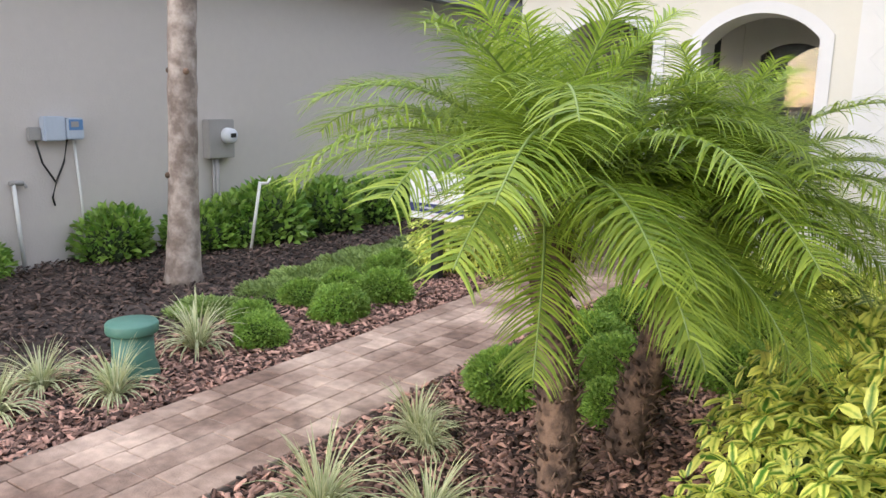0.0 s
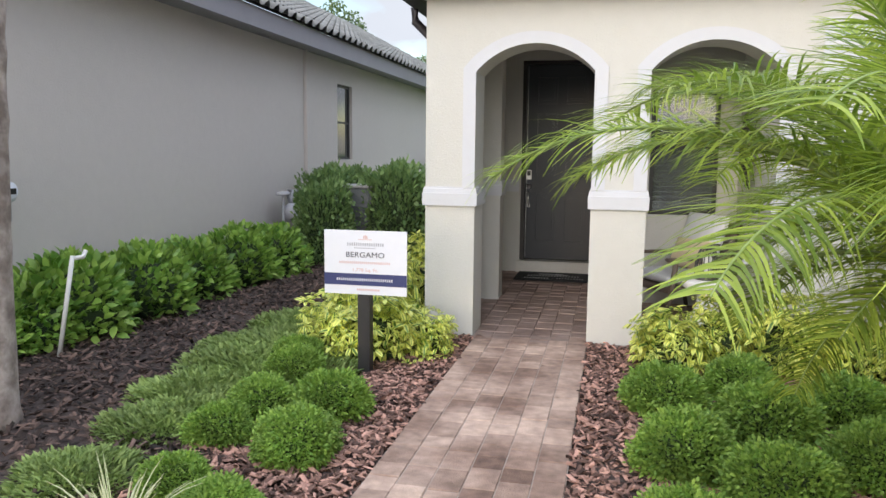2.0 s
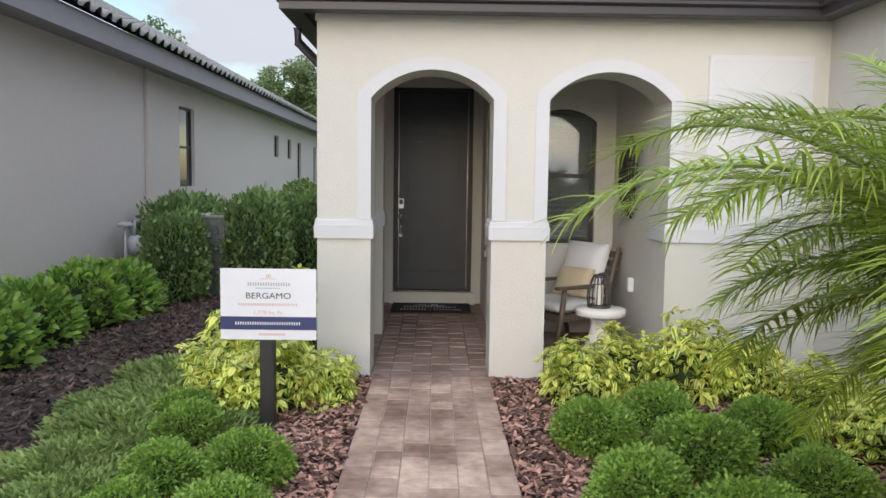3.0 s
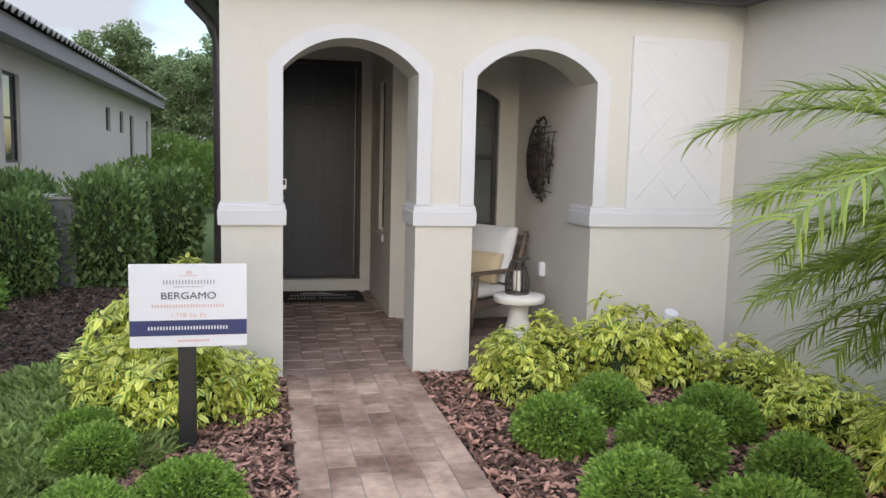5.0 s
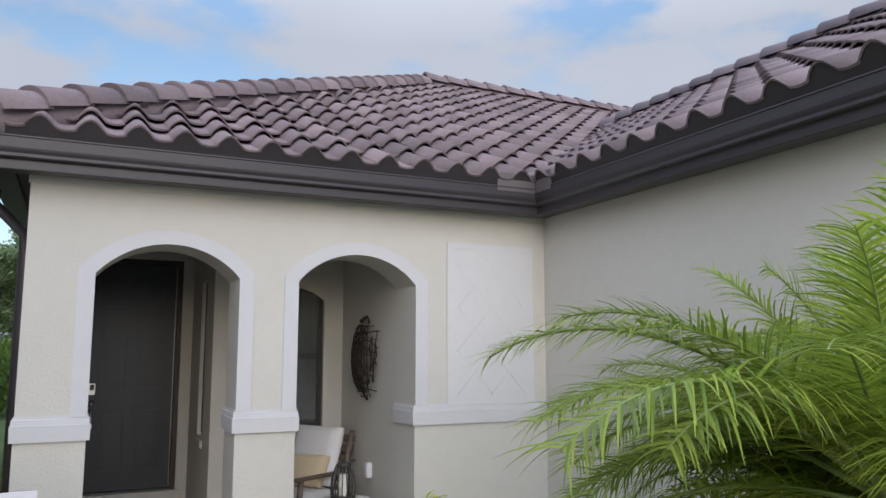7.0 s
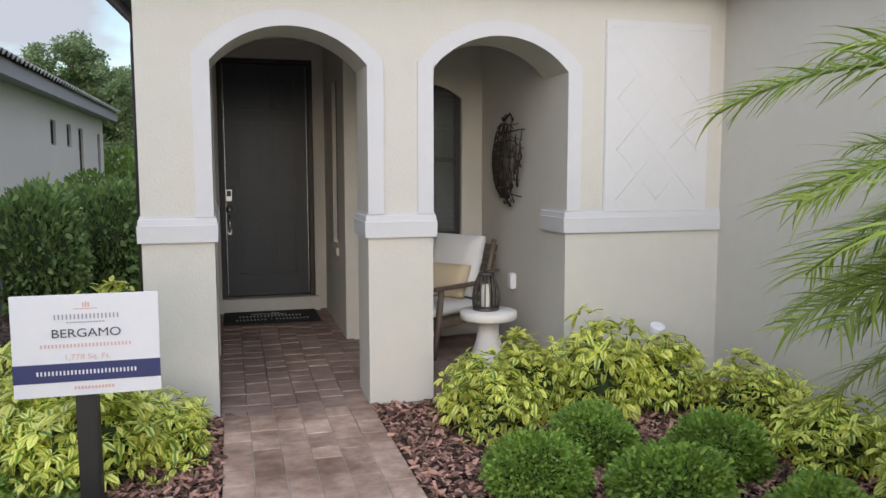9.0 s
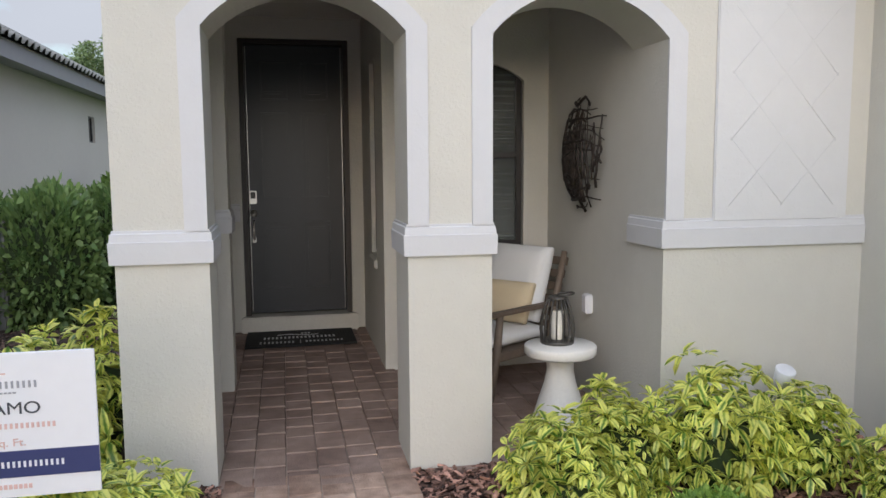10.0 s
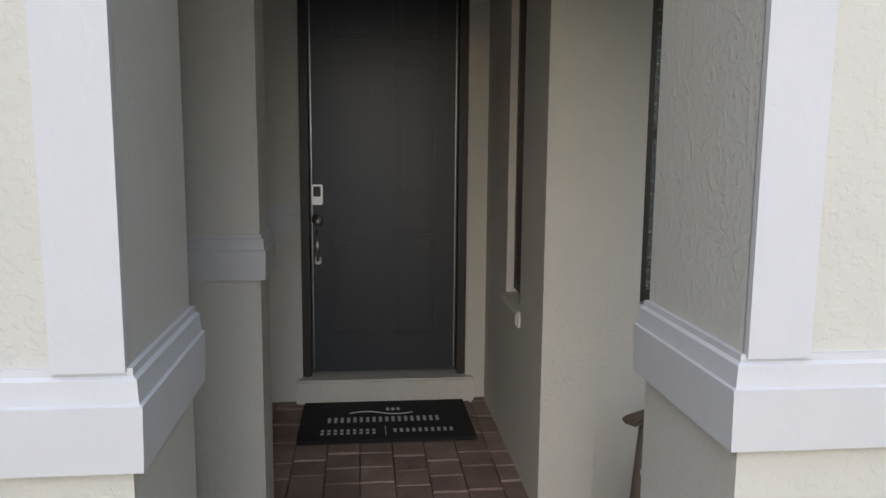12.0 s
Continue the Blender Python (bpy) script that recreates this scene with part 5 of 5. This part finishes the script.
for k in range(16):
    part("louvre", boxed(-7.06, -6.44, 12.285, 12.302, 0.10 + 0.055 * k, 0.13 + 0.055 * k), M_CASE, ac)
riser = empty("valve_riser", (-4.53, 3.18, 0), "green plastic irrigation riser with a lid in mulch", "riser")
part("barrel", lathe(bmesh.new(), [(0.0, -0.05), (0.155, -0.05), (0.15, 0.02), (0.125, 0.10), (0.122, 0.27), (0.0, 0.27)], 28, (-4.53, 3.18, 0)), M_GREEN, riser)
part("lid", lathe(bmesh.new(), [(0.0, 0.265), (0.150, 0.265), (0.155, 0.275), (0.155, 0.32), (0.148, 0.33), (0.0, 0.338)], 36, (-4.53, 3.18, 0)), M_GREEN, riser, "flat green lid")
spot = empty("spotlight", (-0.95, 7.6, 0), "small white landscape spotlight on a stake", "spotlight")
bm = lathe(bmesh.new(), [(0.0, 0.0), (0.03, 0.0), (0.045, 0.04), (0.055, 0.12), (0.05, 0.125), (0.0, 0.11)], 20)
bm.transform(pose(-0.95, 7.58, 0.36, 25))
part("lamp_head", bm, M_SIGN, spot)
bm = bmesh.new()
sweep(bm, [(-0.95, 7.58, -0.08), (-0.95, 7.58, 0.37)], 0.012, 6)
part("stake", bm, M_BLACK, spot)

# ---- pavers ----
def paver_mesh(name, w, l, h, mat):
    c = 0.004
    v = []
    for x0, y0, z in ((0.0022, 0.0022, -h), (0.0022, 0.0022, -c), (0.0055, 0.0055, 0.0)):
        v += [(x0, y0, z), (w - x0, y0, z), (w - x0, l - y0, z), (x0, l - y0, z)]
    f = [(8, 9, 10, 11)] + [(k, (k + 1) % 4, (k + 1) % 4 + 4, k + 4) for k in range(4)] + [(k + 4, (k + 1) % 4 + 4, (k + 1) % 4 + 8, k + 8) for k in range(4)]
    me = bpy.data.meshes.new(name)
    me.from_pydata(v, [], f)
    me.materials.append(mat)
    return me


def lay(parent, x0, cols, w, y0, y1, mat, slope=0.0, seed=1, base=0.0, lengths=(0.165, 0.165, 0.248, 0.248)):
    """Columns of pavers of mixed lengths along y, every joint a little off."""
    r = random.Random(seed)
    made = {l: paver_mesh("paver", w, l, 0.05, mat) for l in set(lengths)}
    for c in range(cols):
        y = y0 - r.uniform(0, 0.16)
        while y < y1 - 0.02:
            l = r.choice(lengths)
            ob = new("paver", made[l])
            ob.parent = parent
            ob.matrix_basis = pose(x0 + c * w, y, base + slope * (y - y0) + r.uniform(-0.003, 0.002), r.uniform(-0.4, 0.4), r.uniform(-0.4, 0.4), r.uniform(-0.3, 0.3))
            y += l


bm = boxed(-12.0, 14.0, 0.8, 2.3, -0.13, -0.02)
box(bm, WL, WR, 2.3, FACE + 0.02, -0.12, -0.006)
walkway = structure("walkway", bm, M_SAND, "tan and brown brick paver walk to the porch", "walkway")
lay(walkway, WL, 6, (WR - WL) / 6, 1.0, FACE, M_PAVER, 0.0, 3)
bm = bmesh.new()
box(bm, -4.24, -2.64, FACE + 0.02, 11.10, -0.12, -0.006)
box(bm, -2.64, A2[1], FACE + 0.004, 9.66, -0.12, -0.006)
porch = structure("porch_floor", bm, M_SAND, "dark red brown paver porch floor", "floor")
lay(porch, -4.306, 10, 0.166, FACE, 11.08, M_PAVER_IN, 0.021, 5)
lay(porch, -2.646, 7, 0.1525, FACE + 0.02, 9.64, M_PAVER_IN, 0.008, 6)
# added out of view behind the camera, pale to throw light into the porch
bm = boxed(-9.0, 14.0, -14.0, 0.8, -0.12, -0.006)
structure("pavement", bm, M_SILL, "unseen pale ground added to bounce light into the porch", "pavement")

# ---- roof tiles ----
TW, TL, STEP = 0.302, 0.43, 0.375


def tile_data():
    """An S-shaped tile: a barrel and a pan, with a thick lower edge."""
    n = 10
    top, v, f = [], [], []
    for i in range(n + 1):
        u = i / n
        z = 0.078 * math.sin(math.pi * u / 0.58) if u < 0.58 else -0.012 * math.sin(math.pi * (u - 0.58) / 0.42)
        top.append((u * (TW + 0.012), z))
    for y, lift in ((0.0, 0.052), (TL, 0.004)):
        v += [(x, y, z + lift) for x, z in top]
    v += [(x, 0.004, z + 0.052 - 0.016) for x, z in top]
    m = n + 1
    for i in range(n):
        f.append((i, i + 1, m + i + 1, m + i))
        f.append((2 * m + i, 2 * m + i + 1, i + 1, i))
    return np.array(v), f, [(0, 0)] * len(v)


TILE = tile_data()
tile_me = bpy.data.meshes.new("roof_tile")
tile_me.from_pydata([tuple(p) for p in TILE[0]], [], TILE[1])
tile_me.materials.append(M_TILE)
for p in tile_me.polygons:
    p.use_smooth = p.index % 2 == 0
EAVE_TILE = bpy.data.meshes.new("eave_tile")
half = len(TILE[0]) // 3
stops = [(x, 0.012, -0.05) for x, y, z in TILE[0][:half]]
EAVE_TILE.from_pydata([tuple(p) for p in TILE[0]] + [(x, 0.012, z) for (x, y, z) in TILE[0][2 * half:]] + stops, [], TILE[1] + [(4 * half + i, 4 * half + i + 1, 3 * half + i + 1, 3 * half + i) for i in range(half - 1)])
EAVE_TILE.materials.append(M_TILE)
EAVE_TILE.materials.append(M_GUTTER)
for p in EAVE_TILE.polygons:
    p.use_smooth = p.index % 2 == 0 and p.index < len(TILE[1])
    p.material_index = 0 if p.index < len(TILE[1]) else 1
ANG = math.degrees(math.atan(PITCH))
CS, SN = math.cos(radians(ANG)), math.sin(radians(ANG))
r_tile = random.Random(9)
for j in range(int(5.7 / CS / STEP) + 1):
    run = (j * STEP + 0.0) * CS
    n0, n1 = EL + max(run, 0) - 0.02, EX + run + 0.30
    for i in range(60):
        x = EL - 0.05 + i * TW
        if n0 < x + TW * (0.85 if j > 1 else 0.55) and x + TW * 0.4 < n1:
            ob = new("roof_tile", tile_me if j else EAVE_TILE)
            ob.parent = roof_main
            ob.matrix_basis = pose(x, EY + run, EAVE + run * PITCH + 0.0, ANG + r_tile.uniform(-0.5, 0.5), 0, r_tile.uniform(-0.4, 0.4))
for j in range(int((WX - EX) / CS / STEP) + 1):
    run = (j * STEP + 0.0) * CS
    for i in range(40):
        y = EY + 3.6 - i * TW
        if y - TW * 0.5 < EY + run + 0.22 and y - TW * 0.5 > 2.9 + max(run, 0) - 0.05:
            ob = new("roof_tile", tile_me if j else EAVE_TILE)
            ob.parent = roof_wing
            ob.matrix_basis = pose(EX + run, y, EAVE + run * PITCH, 0, 0, -90) @ pose(0, 0, 0, ANG + r_tile.uniform(-0.5, 0.5))


def cap_mesh():
    n, l = 10, 0.43
    v, f = [], []
    for y, r0, z0 in ((0.0, 0.165, 0.02), (l, 0.14, 0.0), (0.003, 0.14, 0.005)):
        v += [(r0 * math.cos(math.pi * k / n), y, z0 + r0 * 0.95 * math.sin(math.pi * k / n)) for k in range(n + 1)]
    m = n + 1
    for k in range(n):
        f += [(k, k + 1, m + k + 1, m + k), (2 * m + k, 2 * m + k + 1, k + 1, k)]
    me = bpy.data.meshes.new("ridge_cap")
    me.from_pydata(v, [], f)
    me.materials.append(M_TILE)
    for p in me.polygons:
        p.use_smooth = p.index % 2 == 0
    return me


CAP = cap_mesh()


def caps(parent, a, b):
    a, b = Vector(a), Vector(b)
    d = (b - a).normalized()
    q = d.to_track_quat("Y", "Z").to_matrix().to_4x4()
    for k in range(int((b - a).length / STEP)):
        ob = new("ridge_cap", CAP)
        ob.parent = parent
        ob.matrix_basis = Matrix.Translation(a + d * STEP * k) @ q @ pose(0, 0, 0, r_tile.uniform(-0.8, 0.8))


caps(roof_main, (EL + 0.03, EY + 0.03, EAVE + 0.09), (RX, RY, RZ + 0.05))
caps(roof_main, (RX - 0.1, RY, RZ + 0.07), (11.5, RY, RZ + 0.07))
caps(roof_wing, (WX, EY + (WX - EX), WZ + 0.07), (WX, 2.9 + (WX - EX), WZ + 0.07))
caps(roof_wing, (EX, 2.9, EAVE + 0.06), (WX, 2.9 + (WX - EX), WZ + 0.06))


def tile_field(name, parent, origin, u, v, cols, rows, keep, mat):
    """Tiles of a slope that stays far off or unseen, joined."""
    u, v = np.array(u, float), np.array(v, float)
    rot = np.stack((u, v, np.cross(u, v)), axis=1)
    p = np.array([np.array(origin) + u * TW * i + v * STEP * j for j in range(rows) for i in range(cols) if keep(i * TW, j * STEP)])
    me = scatter_mesh(name, TILE, p, np.repeat(rot[None], len(p), axis=0), np.ones(len(p)), mat)
    ob = child(name, me, parent)
    return tagged(ob, kind="stuff")


for par, a, b in ((roof_main, (EL, EY, EAVE + 0.02), (RX, RY, RZ + 0.0)), (roof_main, (RX, RY, RZ), (11.5, RY, RZ)), (roof_wing, (WX, EY + (WX - EX), WZ), (WX, 2.9 + (WX - EX), WZ)), (roof_wing, (EX, 2.9, EAVE + 0.02), (WX, 2.9 + (WX - EX), WZ))):
    bm = bmesh.new()
    sweep(bm, [a, b], 0.12, 8)
    part("mortar_bed", bm, M_TILE, par)
tile_field("tile_field", roof_main, (EL, 18.2, EAVE), (0, -1, 0), (CS, 0, SN), 36, 17, lambda a, s0: 18.2 - a - TW > EY + s0 * CS + 0.1, M_TILE)
roof_n = bpy.data.objects["roof_neighbour"]
NA = math.atan(0.54)
tile_field("tile_field", roof_n, (NX + 0.50, -3.4, 3.49), (0, 1, 0), (-math.cos(NA), 0, math.sin(NA)), 116, 13, lambda a, s0: s0 < a + 0.3 and s0 < 34.9 - a, M_TILE_PALE)
